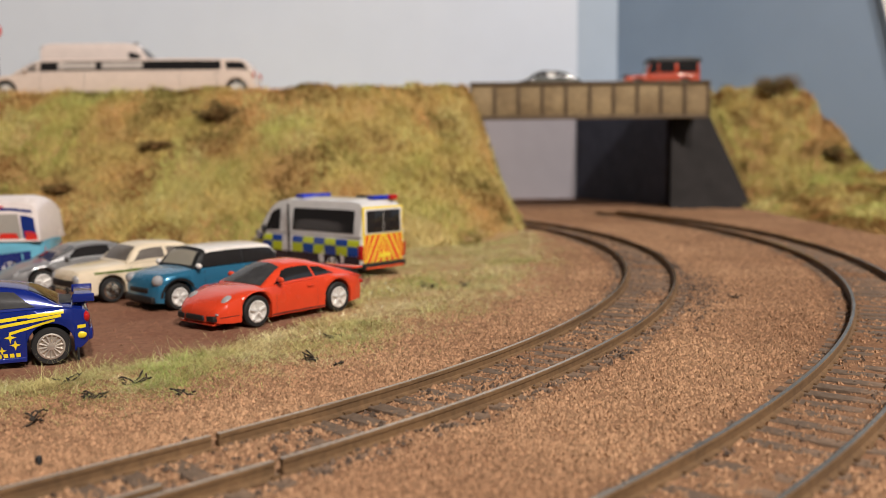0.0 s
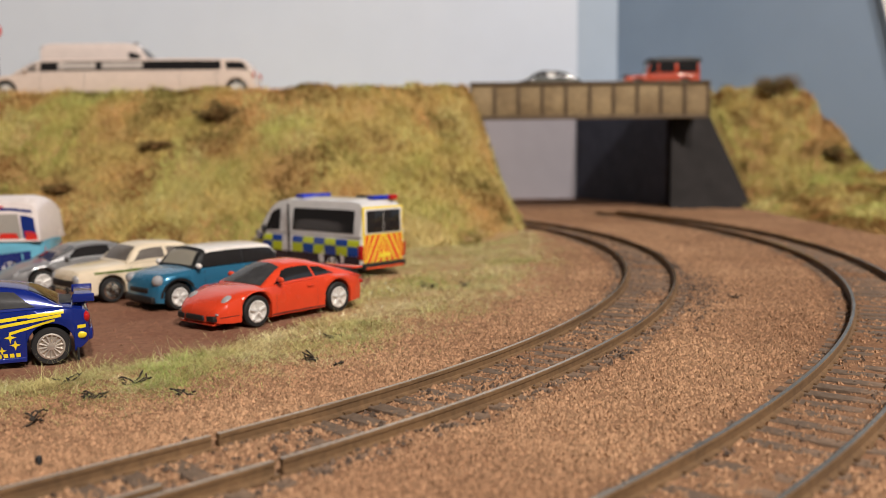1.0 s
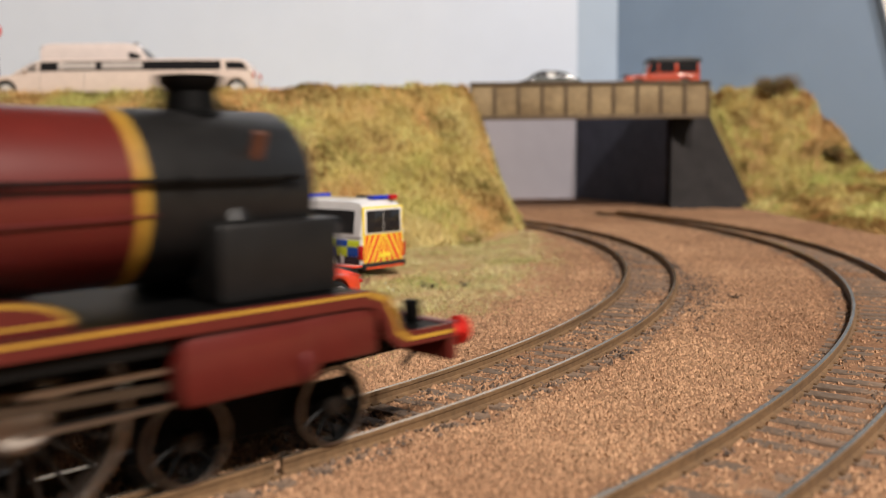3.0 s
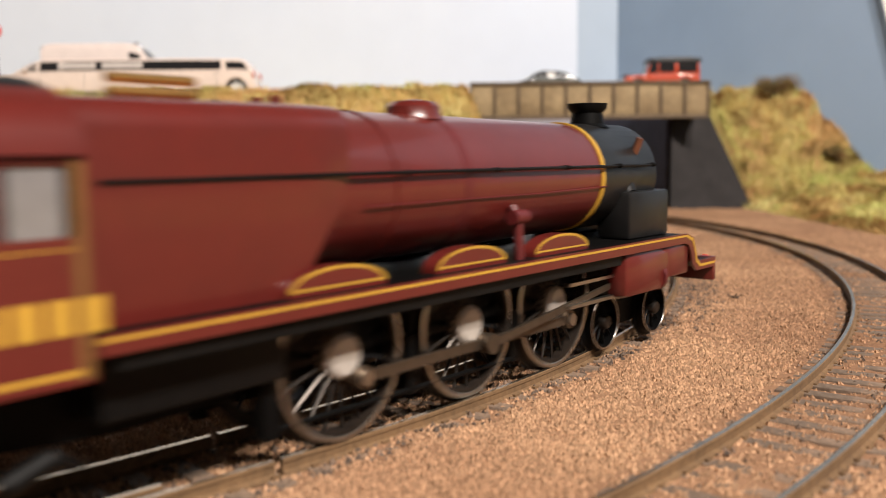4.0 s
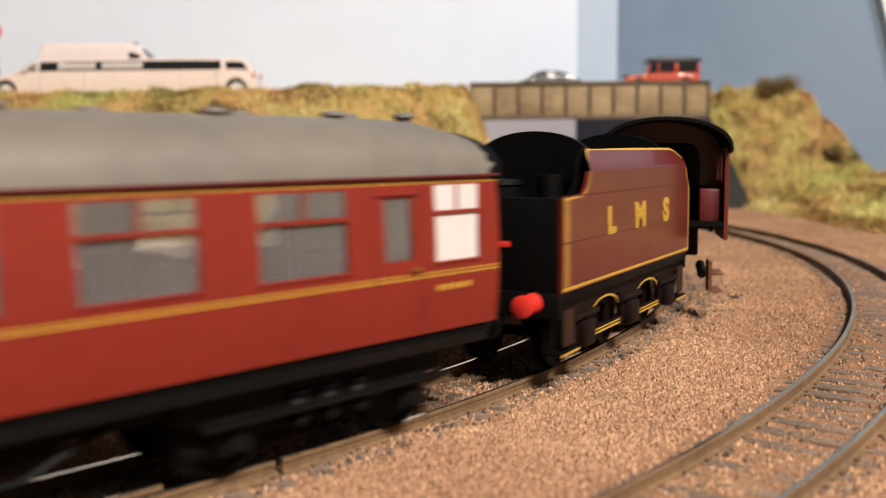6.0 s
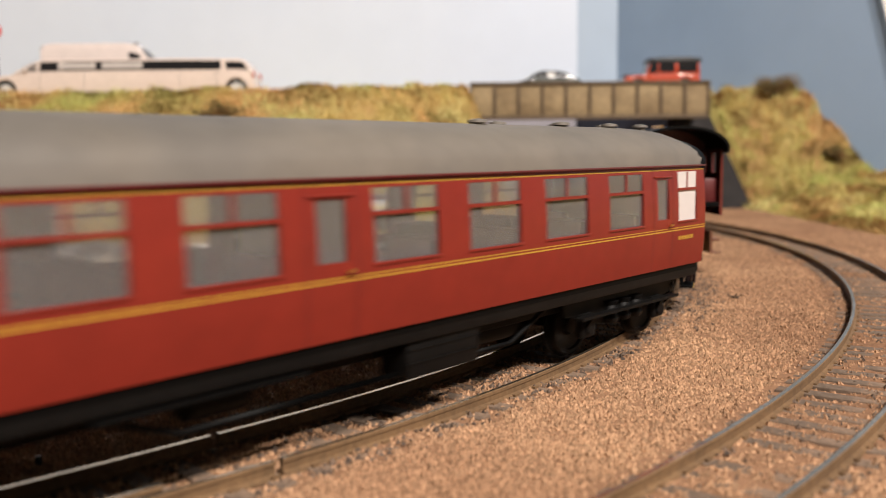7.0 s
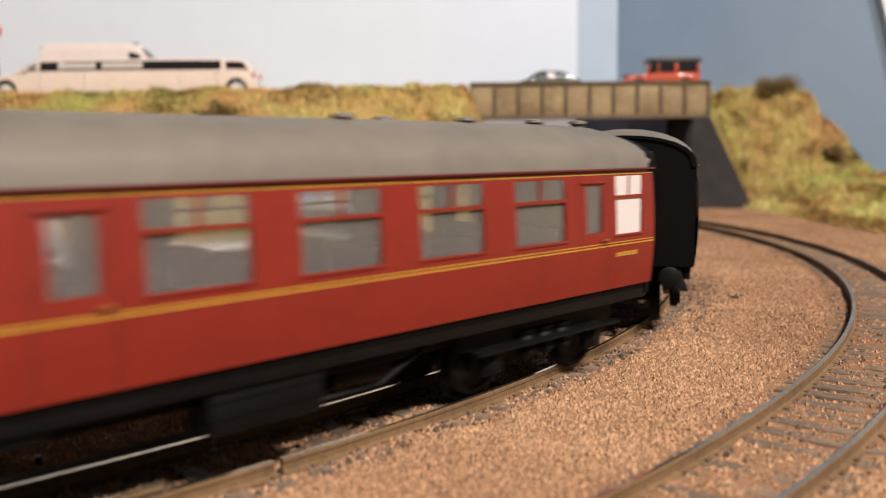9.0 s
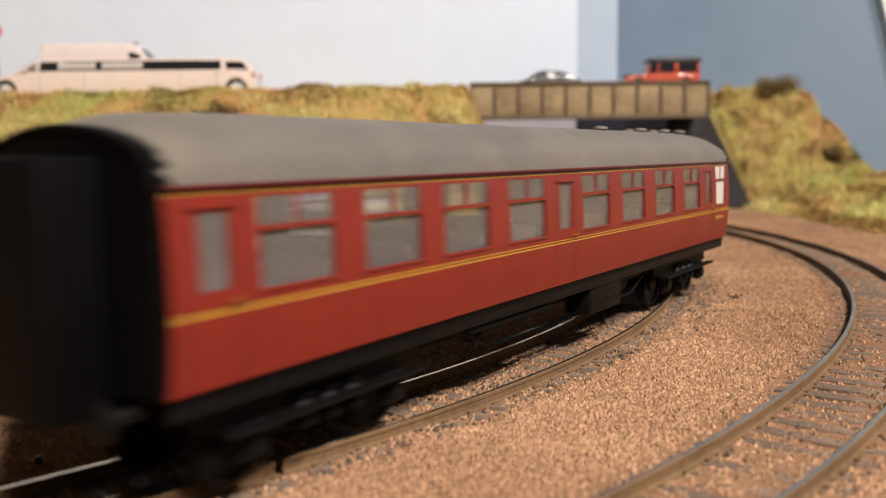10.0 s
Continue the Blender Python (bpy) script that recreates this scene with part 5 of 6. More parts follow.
def small_hatch():
    blue = paint("metallic_blue_paint", (0.035, 0.19, 0.34), 0.28, 0.4)
    c = Car("small_hatchback", "metallic blue small model hatchback with white roof", "car", at_mm(-79.5, 297.5, 0.4, -131), "body",
            plan=[(-24.0, 8.5), (-23, 9.8), (-18, 10.8), (0, 11.0), (14, 11.0), (19, 10.6), (22.5, 9.2), (24.0, 6.8)],
            belt=[(-24, 9), (-22.6, 12.0), (-10, 12.5), (8, 12.4), (14, 12.0), (20, 11.0), (22.6, 9.4), (24, 6.2)],
            low=[(-24, 3.2), (-20, 2.3), (20, 2.3), (24, 2.6)], wheels=[(16.2, 4.2), (-16.3, 4.2)],
            cabin=[(-23.2, 12.2), (-21.6, 17.2), (-18, 18.3), (-4, 18.7), (4, 18.5), (6.6, 17.7), (10.8, 12.2)], wb=10.1, wr=8.4, colour=TRIM, roof=TRIM)
    c.t.children[0].data.materials[0] = blue
    c.pane("roof_panel", (-22.4, 5.4), (-22.4, 5.4), -0.53, 0.53, WHITE, "white roof", 0.3, nx=12, nv=12)
    c.screen("windscreen", 6.9, 10.2, PALEGLASS, 0.37, "windscreen with a pale reflection painted in")
    c.sides("side_window", (-8, 8.6), (-8, 5.6), 0.98, 0.5, DARKGLASS, "black side glass")
    c.sides("rear_side_window", (-21.6, -8.6), (-20.4, -8.6), 0.98, 0.5, DARKGLASS)
    c.blob("headlamp", 21.9, 7.7, 9.4, 1.9, 1.9, 1.9, LAMPWHITE, "round headlamp", tilt=0.5)
    c.block("grille", 22.6, 24.2, -5.2, 5.2, 5.6, 7.2, TRIM, 0.4, "black grille")
    c.block("bumper", 22.4, 24.6, -8.0, 8.0, 2.6, 4.8, TRIM, 0.6, "dark bumper")
    c.blob("wing_mirror", 9.6, 11.4, 13.2, 0.9, 1.4, 1.0, WHITE, "white wing mirror")
    c.blob("fog_lamp", 23.4, 6.0, 5.2, 0.5, 0.9, 0.9, CHROME)
    for x in (6.8, -9.2):
        c.decal("door_seam", [(x, 3.4), (x + 0.18, 3.4), (x + 0.18, 11.6), (x, 11.6)], TRIM, n=1, d=0.04)
    for wx in (16.2, -16.3):
        pts = [(wx + 5.2 * math.cos(math.pi * k / 10), 4.2 + 5.2 * math.sin(math.pi * k / 10)) for k in range(11)]
        for (ax, az), (bx, bz) in zip(pts, pts[1:]):
            g = lambda q, f: (wx + (q[0] - wx) * f, 4.2 + (q[1] - 4.2) * f)
            c.decal("arch_trim", [(ax, az), (bx, bz), g((bx, bz), 1.16), g((ax, az), 1.16)], TRIM, n=1)
    return c


def old_saloon():
    cream = paint("cream_paint", (0.74, 0.63, 0.47))
    green = paint("green_stripe", (0.10, 0.16, 0.03))
    c = Car("saloon_car", "cream vintage model saloon with a green side stripe", "car", at_mm(-105.4, 313.5, 0.4, -133), "body",
            plan=[(-28.2, 8.8), (-27.6, 9.6), (-18, 10.4), (0, 10.5), (16, 10.3), (25, 9.7), (27.6, 9.0), (28.0, 8.0)],
            belt=[(-28.2, 9), (-27, 11.4), (-14, 12.2), (0, 12.4), (10, 12.3), (20, 11.7), (26.6, 10.6), (28, 8.6)],
            low=[(-28.2, 4), (-25, 2.8), (25, 2.8), (28, 3.6)], wheels=[(16.2, 4.1), (-16.0, 4.1)],
            cabin=[(-18, 12.2), (-14.5, 16.6), (-10, 18.4), (0, 18.9), (4, 18.3), (6.2, 17.4), (10.6, 12.4)], wb=9.7, wr=7.6, colour=cream, spokes=9, rim=CHROME)
    c.screen("windscreen", 5.8, 10.0, SMOKEGLASS, 0.38, "grey windscreen")
    c.sides("front_side_window", (-3.4, 8.2), (-3.0, 5.4), 0.90, 0.57, SMOKEGLASS, "grey side window")
    c.sides("rear_side_window", (-13.0, -4.8), (-11.4, -4.4), 0.90, 0.57, SMOKEGLASS)
    c.screen("rear_window", -17.4, -13.6, GREYGLASS, 0.4)
    c.decal("side_stripe", [(-22, 9.9), (22, 9.7), (22, 10.4), (-22, 10.8)], green, "thin green stripe", n=20)
    c.block("grille", 27.2, 28.3, -7.4, 7.4, 5.8, 8.0, TRIM, 0.3, "dark grille with chrome frame")
    c.block("front_bumper", 27.8, 29.2, -9.4, 9.4, 4.2, 5.2, CHROME, 0.4, "chrome bumper")
    c.block("overrider", 28.6, 29.6, 4.6, 5.8, 3.8, 6.0, TRIM, 0.3, both=True)
    c.blob("headlamp", 27.4, 7.6, 8.2, 0.9, 1.7, 1.7, LAMPWHITE, "round headlamp")
    for x in (9.4, -4.2):
        c.decal("door_seam", [(x, 3.8), (x + 0.15, 3.8), (x + 0.15, 11.6), (x, 11.6)], TRIM, n=1, d=0.04)
    return c


def silver_coupe():
    silver = paint("silver_paint", (0.36, 0.36, 0.37), 0.3, 0.6)
    c = Car("coupe_car", "silver-grey model car parked beside the embankment", "car", at_mm(-135, 334, 0.4, -139), "body",
            plan=[(-28, 8), (-26, 10.2), (-10, 11.2), (14, 11.2), (22, 10.4), (27, 8.4), (29, 6)],
            belt=[(-28, 9.5), (-24, 11.6), (-8, 11.6), (9, 11.2), (18, 9.8), (25, 7.6), (29, 4.8)],
            low=[(-28, 4), (-24, 2.2), (24, 2.0), (29, 2.6)], wheels=[(17, 4.2), (-16, 4.2)],
            cabin=[(-24, 11.6), (-12, 16.0), (-4, 17.0), (2, 16.6), (6, 15.2), (14.5, 10.6)], wb=10.2, wr=7.4, colour=silver)
    c.screen("windscreen", 4.6, 13.6, GREYGLASS, 0.41, "grey windscreen")
    c.sides("side_window", (-8, 9.6), (-7, 4.6), 0.93, 0.52, DARKGLASS, "dark side window")
    c.screen("rear_window", -21, -10, DARKGLASS, 0.36)
    c.blob("headlamp", 24.6, 7.6, 6.9, 2.0, 1.5, 1.2, LAMPWHITE, tilt=0.5)
    c.blob("wing_mirror", 8.6, 11.4, 12.2, 0.8, 1.3, 0.9, silver)
    c.block("air_intake", 27.6, 28.8, -5, 5, 3.0, 4.4, TRIM, 0.4)
    return c


def rally_car():
    blue = paint("deep_blue_paint", (0.008, 0.022, 0.20), 0.22, 0.2)
    gold_rim = material("pale_alloy_rim", (0.66, 0.60, 0.54), 0.32, metal=0.7, var=0.05)
    c = Car("rally_car", "deep blue model rally saloon with yellow stripes and rear wing", "car", at_mm(-110.0, 208.0, 0.6, 203), "body",
            plan=[(-25.4, 7.6), (-24.8, 9.2), (-23.4, 10.3), (-20, 11.2), (-10, 11.5), (10, 11.5), (20, 11.3), (26, 9.6), (28.6, 7)],
            belt=[(-25.4, 8.4), (-24.9, 11.0), (-23.6, 12.6), (-18, 13.2), (-6, 12.9), (8, 12.5), (16, 11.9), (25, 10), (28.6, 6)],
            low=[(-25.4, 5.2), (-23.4, 3.4), (-21, 2.4), (0, 1.9), (24, 2.0), (28.6, 2.6)], wheels=[(16.8, 4.3), (-16.6, 4.35)],
            cabin=[(-19.5, 13.3), (-11.5, 17.9), (-4, 18.9), (1, 18.6), (4.5, 17.4), (12.5, 12.2)], wb=10.4, wr=7.6, colour=blue, spokes=14, rim=gold_rim)
    c.screen("windscreen", 4.4, 11.6, DARKGLASS, 0.41)
    c.sides("front_side_window", (-3.0, 8.6), (-2.6, 4.0), 0.93, 0.52, GREYGLASS, "grey side window")
    c.sides("rear_side_window", (-13.6, -4.0), (-9.4, -3.6), 0.93, 0.53, GREYGLASS, "grey side window")
    c.screen("rear_window", -18.4, -12.4, DARKGLASS, 0.4)
    # rear wing
    c.block("rear_wing", -26.0, -22.0, -9.0, 9.0, 15.0, 15.6, blue, 0.35, "large blue rear wing")
    c.block("wing_end", -26.4, -21.6, 8.5, 9.2, 13.9, 15.9, blue, 0.3, both=True)
    c.block("wing_strut", -25.0, -22.8, 2.8, 3.5, 12.6, 15.2, blue, 0.3, both=True)
    c.block("boot_vent", -21.4, -18.6, -6.5, 6.5, 13.45, 13.9, TRIM, 0.2)
    for k, (x0, x1, z) in enumerate(((-19.6, 8, 11.0), (-19.0, 0, 10.2), (-17.6, -8, 9.3))):
        c.decal("yellow_stripe", [(x0, z + 0.9), (x1, z - 1.6), (x1, z - 0.9), (x0, z + 1.8 - 0.2 * k)], YELLOW, "yellow flowing stripe", n=14)
    star = lambda x, z, r: c.decal("yellow_star", [(x - r, z), (x, z - r * 0.3), (x + r, z), (x, z + r * 0.3)], YELLOW, n=2, d=0.09)
    for x, z, r in ((-8.2, 7.2, 1.3), (-5.0, 6.0, 1.0), (-9.2, 5.4, 1.2), (-6.4, 4.3, 1.0), (-3.4, 7.6, 1.0)):
        star(x, z, r)
        c.decal("yellow_star", [(x, z - r), (x + r * 0.3, z), (x, z + r), (x - r * 0.3, z)], YELLOW, n=2, d=0.1)
    for k in range(4):
        c.decal("sponsor_mark", [(-10.2 + k * 1.3, 2.6), (-9.3 + k * 1.3, 2.6), (-9.2 + k * 1.3, 3.5), (-10.1 + k * 1.3, 3.5)], YELLOW, n=1)
    c.decal("sponsor_mark", [(-24.2, 8.0), (-22.4, 8.0), (-22.4, 8.8), (-24.2, 8.8)], YELLOW, n=2)
    c.blob("round_mark", -23.2, 10.35, 6.4, 1.2, 0.35, 0.8, YELLOW)
    c.blob("tail_lamp", -24.4, 8.6, 10.4, 0.9, 1.5, 1.4, LAMPRED, "red tail lamp")
    c.block("rear_bumper", -25.9, -23.6, -8.8, 8.8, 4.6, 7.8, blue, 0.9)
    c.blob("wing_mirror", 9, 11.6, 13.4, 0.8, 1.4, 0.9, blue)
    c.block("mud_flap", -22.6, -22.1, 8.4, 11.4, 0.6, 3.6, TRIM, 0.1, both=True)
    c.block("sill_skirt", -11.5, 11.5, 11.1, 11.7, 1.4, 2.4, blue, 0.2, both=True)
    for x in (8.6, -3.6):
        c.decal("door_seam", [(x, 3.0), (x + 0.16, 3.0), (x + 0.16, 12.2), (x, 12.2)], TRIM, n=1, d=0.04)
    c.block("door_handle", -12.0, -9.8, 11.1, 11.6, 10.9, 11.4, blue, 0.15, both=True)
    return c


def police_van():
    silver = paint("van_silver_white", (0.70, 0.69, 0.69))
    blue, lime = paint("marking_blue", (0.012, 0.06, 0.32)), paint("marking_lime", (0.52, 0.60, 0.03))
    orange, cream = paint("marking_orange", (0.75, 0.10, 0.03)), paint("marking_yellow", (0.86, 0.66, 0.05))
    navy = paint("dark_navy_skirt", (0.012, 0.014, 0.03))
    c = Car("police_van", "white model police van with blue and lime checks and chevron rear", "van", at_mm(-51.0, 377.0, 0.4, 138.5) @ Matrix.Scale(0.93, 4), "body",
            plan=[(-39.5, 12.4), (-38.6, 12.9), (-20, 13.1), (24, 13.0), (32, 12.4), (37, 10.8), (39.5, 8)],
            belt=[(-39.5, 17.2), (-20, 17.2), (22, 17.2), (28, 16.2), (33, 14.4), (38, 11.5), (39.5, 8)],
            low=[(-39.5, 4.6), (0, 3.6), (34, 3.4), (39.5, 4.0)], wheels=[(26.5, 4.8), (-21.5, 4.8)],
            cabin=[(-39.3, 17.2), (-39.2, 30.0), (-37, 32.2), (-30, 33), (8, 33), (15, 32), (20, 29.4), (29.5, 16.6)], wb=12.7, wr=10.6, colour=silver, crown=1.2, side=0.5)
    c.sides("side_window", (-35, 4.4), (-35, 4.4), 0.95, 0.62, DARKGLASS, "long dark side window")
    c.sides("cab_window", (13.4, 24.6), (13.4, 20.0), 0.96, 0.62, DARKGLASS, "dark cab window")
    c.screen("windscreen", 20.4, 29.0, DARKGLASS, 0.44)
    xs = np.linspace(-38.4, 33, 11)
    for k in range(10):
        for j in range(2):
            z0 = 9.2 + 4.0 * j
            if 4 < xs[k] < 11:
                continue
            c.decal("check_square", [(xs[k], z0), (xs[k + 1], z0), (xs[k + 1], z0 + 3.9), (xs[k], z0 + 3.9)], (blue, lime)[(k + j) % 2], n=3)
    c.decal("lower_skirt", [(-38.5, 4.6), (33, 4.2), (33, 9.1), (-38.5, 9.1)], navy, "dark lower body strip", n=16, d=0.03)
    c.block("step_strip", 6.4, 7.3, 12.7, 13.2, 6, 30, TRIM, 0.1, both=True)
    c.block("lightbar", 2, 7, -8.5, 8.5, 32.6, 34.2, LAMPBLUE, 0.5, "blue roof lightbar")
    c.block("lightbar", -37.5, -33.5, -9, 3.2, 32.4, 34.2, LAMPBLUE, 0.5, "blue roof lightbar")
    c.block("roof_lamp", -39.2, -35.5, -9.6, -5.6, 32.2, 34.4, LAMPRED, 0.4, "red roof lamp")
    c.block("roof_rail", -33, -18, -6.4, -5, 32.8, 33.8, TRIM, 0.3)
    # rear face
    x = -39.75
    part("rear_door", Shape().box(x, x + 0.5, -11.8, 11.8, 6.0, 29.8, b=0.2), cream, c.t, "cream and chevron rear doors")
    part("rear_upper_panel", Shape().box(x - 0.12, x + 0.2, -11.6, 11.6, 18.0, 29.6, b=0.1), cream, c.t, "yellow-edged upper rear panel")
    part("rear_inner_panel", Shape().box(x - 0.2, x + 0.1, -10.9, 10.9, 18.4, 29.0, b=0.1), WHITE, c.t, "white frame round the rear windows")
    part("rear_window", Shape().box(x - 0.4, x - 0.1, -9.8, -0.15, 18.9, 28.2, b=0.14), DARKGLASS, c.t)
    part("rear_window", Shape().box(x - 0.4, x - 0.1, 0.15, 9.8, 18.9, 28.2, b=0.14), DARKGLASS, c.t)
    for s in (1, -1):
        for k in range(5):
            y = 1.0 + k * 3.4
            q = [(y, 6.6), (y + 2.0, 6.6), (y + 2.0 - 6.2, 17.9), (y - 6.2, 17.9)]
            pts = []
            for (yy, zz) in q:
                pts.append((max(0.15, min(11.6, yy)), zz))
            part("chevron", Shape().add([(x - 0.1, s * yy, zz) for yy, zz in pts], [(0, 1, 2, 3)], flat=True), orange, c.t, "orange-red chevron stripe")
        part("tail_lamp", Shape().box(x - 0.3, x + 2.2, min(s * 11.6, s * 13.0), max(s * 11.6, s * 13.0), 8.0, 14.0, b=0.3), LAMPRED, c.t, "tall red tail lamp")
    part("rear_bumper", Shape().box(x - 1.0, x + 1.5, -12.4, 12.4, 3.6, 6.4, b=0.5), TRIM, c.t, "black rear bumper step")
    part("bumper_stripe", Shape().box(x - 1.15, x - 0.9, -11, 11, 4.0, 4.7), orange, c.t)
    part("number_plate", Shape().box(x - 0.35, x - 0.1, -4, 2.5, 8.2, 10.2), cream, c.t)
    c.blob("wing_mirror", 22.5, 14.6, 18.5, 0.9, 1.3, 2.0, TRIM)
    c.blob("headlamp", 36, 9.2, 11.4, 1.6, 1.7, 1.4, LAMPWHITE)
    return c


def ice_cream_van():
    sky, navy = paint("light_blue_paint", (0.16, 0.46, 0.62)), paint("navy_paint", (0.012, 0.03, 0.18))
    shell = paint("pink_white_paint", (0.78, 0.70, 0.68))
    clear = material("pale_serving_window", (0.40, 0.37, 0.33), 0.15, var=0.3, scale=60)
    c = Car("ice_cream_van", "light blue and white model ice cream van beside the embankment", "van", at_mm(-191, 361, 0.4, 2), "body",
            plan=[(-34, 10), (-33, 12.4), (0, 13), (28, 12.8), (32.4, 11.6), (34, 9)],
            belt=[(-34, 16.0), (30, 16.0), (34, 15.4)], low=[(-34, 4.5), (0, 3.4), (30, 3.4), (34, 4.5)], wheels=[(21.5, 4.5), (-20, 4.5)],
            cabin=[(-33, 16.2), (-32, 30), (-28, 32.6), (26, 33.2), (30.5, 32), (33, 28.6), (33.9, 16.4)], wb=12.6, wr=11.0, colour=sky, roof=shell, crown=2.6, side=0.42)
    c.sides("serving_window", (-24, 27), (-24, 25.5), 0.97, 0.60, clear, "pale serving window")
    c.sides("window_post", (6.5, 8), (6.5, 8), 0.97, 0.60, shell)
    c.sides("corner_panel", (27.6, 33), (26.4, 31.6), 0.97, 0.62, navy, "dark blue corner panel")
    c.sides("red_panel", (28.6, 33.2), (28.2, 32.8), 1.0, 0.86, RED, "red corner sign")
    c.sides("red_sign", (18, 26), (19, 25), 0.98, 0.89, RED, "red menu sign")
    c.sides("roof_stripe", (-31, 31), (-31, 30.6), 0.545, 0.505, navy, "dark blue roof line")
    c.sides("roof_stripe", (-31, 20), (-31, 20), 0.50, 0.475, RED, "red roof line")
    for x0, x1, za, zb in ((-33, -26, 9, 9.4), (-26, -14, 9.4, 11), (-14, 10, 9.6, 9.6), (10, 30, 9.6, 11.8)):
        c.decal("navy_wave", [(x0, 3.9), (x1, 3.9), (x1, zb), (x0, za)], navy, "navy wave along the lower body", n=10)
    c.block("rubbing_strip", -32, 33.2, 12.6, 13.2, 15.4, 16.0, shell, 0.2, both=True)
    c.blob("tail_lamp", 33.4, 8, 12, 0.8, 1, 1.2, RED)
    return c


def limousine():
    PALESHINE = material("painted_window_shine", (0.5, 0.45, 0.42), 0.3, var=0.1)
    pearl = paint("pearl_white_paint", (0.72, 0.60, 0.53))
    c = Car("stretch_limousine", "very long pearl white model limousine standing on the embankment road", "car", at_mm(-219, 640, float(height(-219, 640)) - 2.6, 180.6), "body",
            plan=[(-91, 11), (-89.5, 14), (-70, 15.4), (60, 15.4), (80, 15), (88, 13), (91, 10)],
            belt=[(-91, 14), (-89, 18.6), (0, 18.6), (66, 18.4), (72, 17.6), (86, 16.2), (91, 11)],
            low=[(-91, 5), (-80, 4), (84, 4), (91, 5)], wheels=[(78.5, 6.6), (-78.5, 6.6)],
            cabin=[(-90, 18.6), (-86, 25), (-80, 28), (-30, 28.6), (50, 28.6), (57, 27.6), (62, 25.4), (74, 18.0)], wb=14.4, wr=12.0, colour=pearl, spokes=6)
    c.sides("side_window", (-68, 60), (-68, 55), 0.92, 0.54, DARKGLASS, "long dark side window")
    c.sides("front_window", (61, 71), (56.5, 60), 0.90, 0.60, GREYGLASS, "front side window")
    c.sides("rear_side_window", (-87, -72), (-84, -71), 0.90, 0.58, DARKGLASS, "dark rear side window")
    c.screen("windscreen", 60, 73, GREYGLASS, 0.42)
    for x in (-66, -64.5, -40, 25, 55):
        c.decal("door_seam", [(x, 5), (x + 0.25, 5), (x + 0.25, 17.8), (x, 17.8)], GREYGLASS, n=1, d=0.04)
    for x in (39, 55):
        c.sides("window_pillar", (x, x + 2.5), (x, x + 2.5), 0.90, 0.56, pearl)
    # pale panes paint the brightness reflected in and seen through the windows
    c.pane_set("window_blind", ((-15, 13), (17, 43)), 0.84, 0.60, PALESHINE, "pale painted shine on the dark glass")
    c.blob("tail_lamp", -90.2, 12.8, 16.5, 0.8, 1.2, 2.6, LAMPRED, "red tail lamp")
    c.blob("headlamp", 89, 10.4, 13.5, 1.2, 2.0, 1.8, LAMPWHITE)
    c.blob("wing_mirror", 64, 16, 20, 1, 1.6, 1.4, pearl)
    c.block("rear_bumper", -92, -89, -13, 13, 6, 9.5, pearl, 1.0)
    return c


def white_van():
    pale = paint("off_white_paint", (0.74, 0.64, 0.60))
    c = Car("panel_van", "high-roofed white model van standing behind the limousine", "van", at_mm(-254, 700, float(height(-254, 700)) + 0.0, 0.5), "body",
            plan=[(-46, 13), (-44, 14.5), (30, 14.5), (40, 13), (47, 9)], belt=[(-46, 20), (30, 20), (38, 18), (47, 10)], low=[(-46, 5), (47, 5)],
            wheels=[(30, 5.4), (-28, 5.4)], cabin=[(-46, 20), (-45.8, 38), (-44, 40.6), (-38, 41.6), (16, 41.6), (25, 39.6), (31, 34), (40, 18.5)], wb=14, wr=11.8, colour=pale, crown=1.6)
    c.sides("cab_window", (20, 33), (20, 28), 0.94, 0.62, DARKGLASS)
    c.screen("windscreen", 29, 38.5, DARKGLASS, 0.42)
    c.block("rear_trim", -46.4, -45.6, -11, 11, 20, 38, TRIM, 0.2)
    c.block("marker_lamp", 22, 25, -6, -2, 40.4, 41.6, CHROME, 0.3)
    return c


def off_roader():
    orange = paint("orange_paint", (0.44, 0.055, 0.02))
    c = Car("off_road_vehicle", "orange model off-road wagon with black roof on the bridge", "car", at_mm(186, 772, 97, 180), "body",
            plan=[(-29, 11.4), (-28, 11.8), (12, 11.8), (16, 11.2), (31, 11), (33, 10)], belt=[(-29, 15.5), (14, 15.5), (15, 14.8), (31, 14), (33, 12)],
            low=[(-29, 5.5), (33, 5.5)], wheels=[(22, 5.6), (-17, 5.6)], cabin=[(-29, 15.5), (-28.6, 25.5), (-27, 26.6), (9, 26.6), (12, 25.6), (15.8, 15.2)], wb=11.4, wr=10.4, colour=orange, crown=0.6, side=0.55)
    c.block("roof", -30.2, 13.2, -11.6, 11.6, 24.2, 28.6, TRIM, 0.8, "black roof")
    c.block("roof_rack", -24, 4, -9.5, 9.5, 28.0, 29.4, TRIM, 0.3, "black roof rack")
    c.sides("side_window", (-27, -11), (-27, -11), 0.95, 0.62, DARKGLASS, "dark side window")
    c.sides("door_window", (-8, 4.8), (-8, 4.8), 0.95, 0.62, DARKGLASS, "dark door window")
    c.sides("front_window", (6, 14.2), (6, 11.8), 0.97, 0.6, DARKGLASS)
    c.screen("windscreen", 11.8, 15.4, DARKGLASS, 0.5)
    c.block("bonnet", 15.5, 32.5, -9, 9, 14.4, 15.2, TRIM, 0.3, "black bonnet")
    c.block("spare_wheel", -31.5, -29, -4, 4, 11, 20, TYRE, 1.2)
    return c


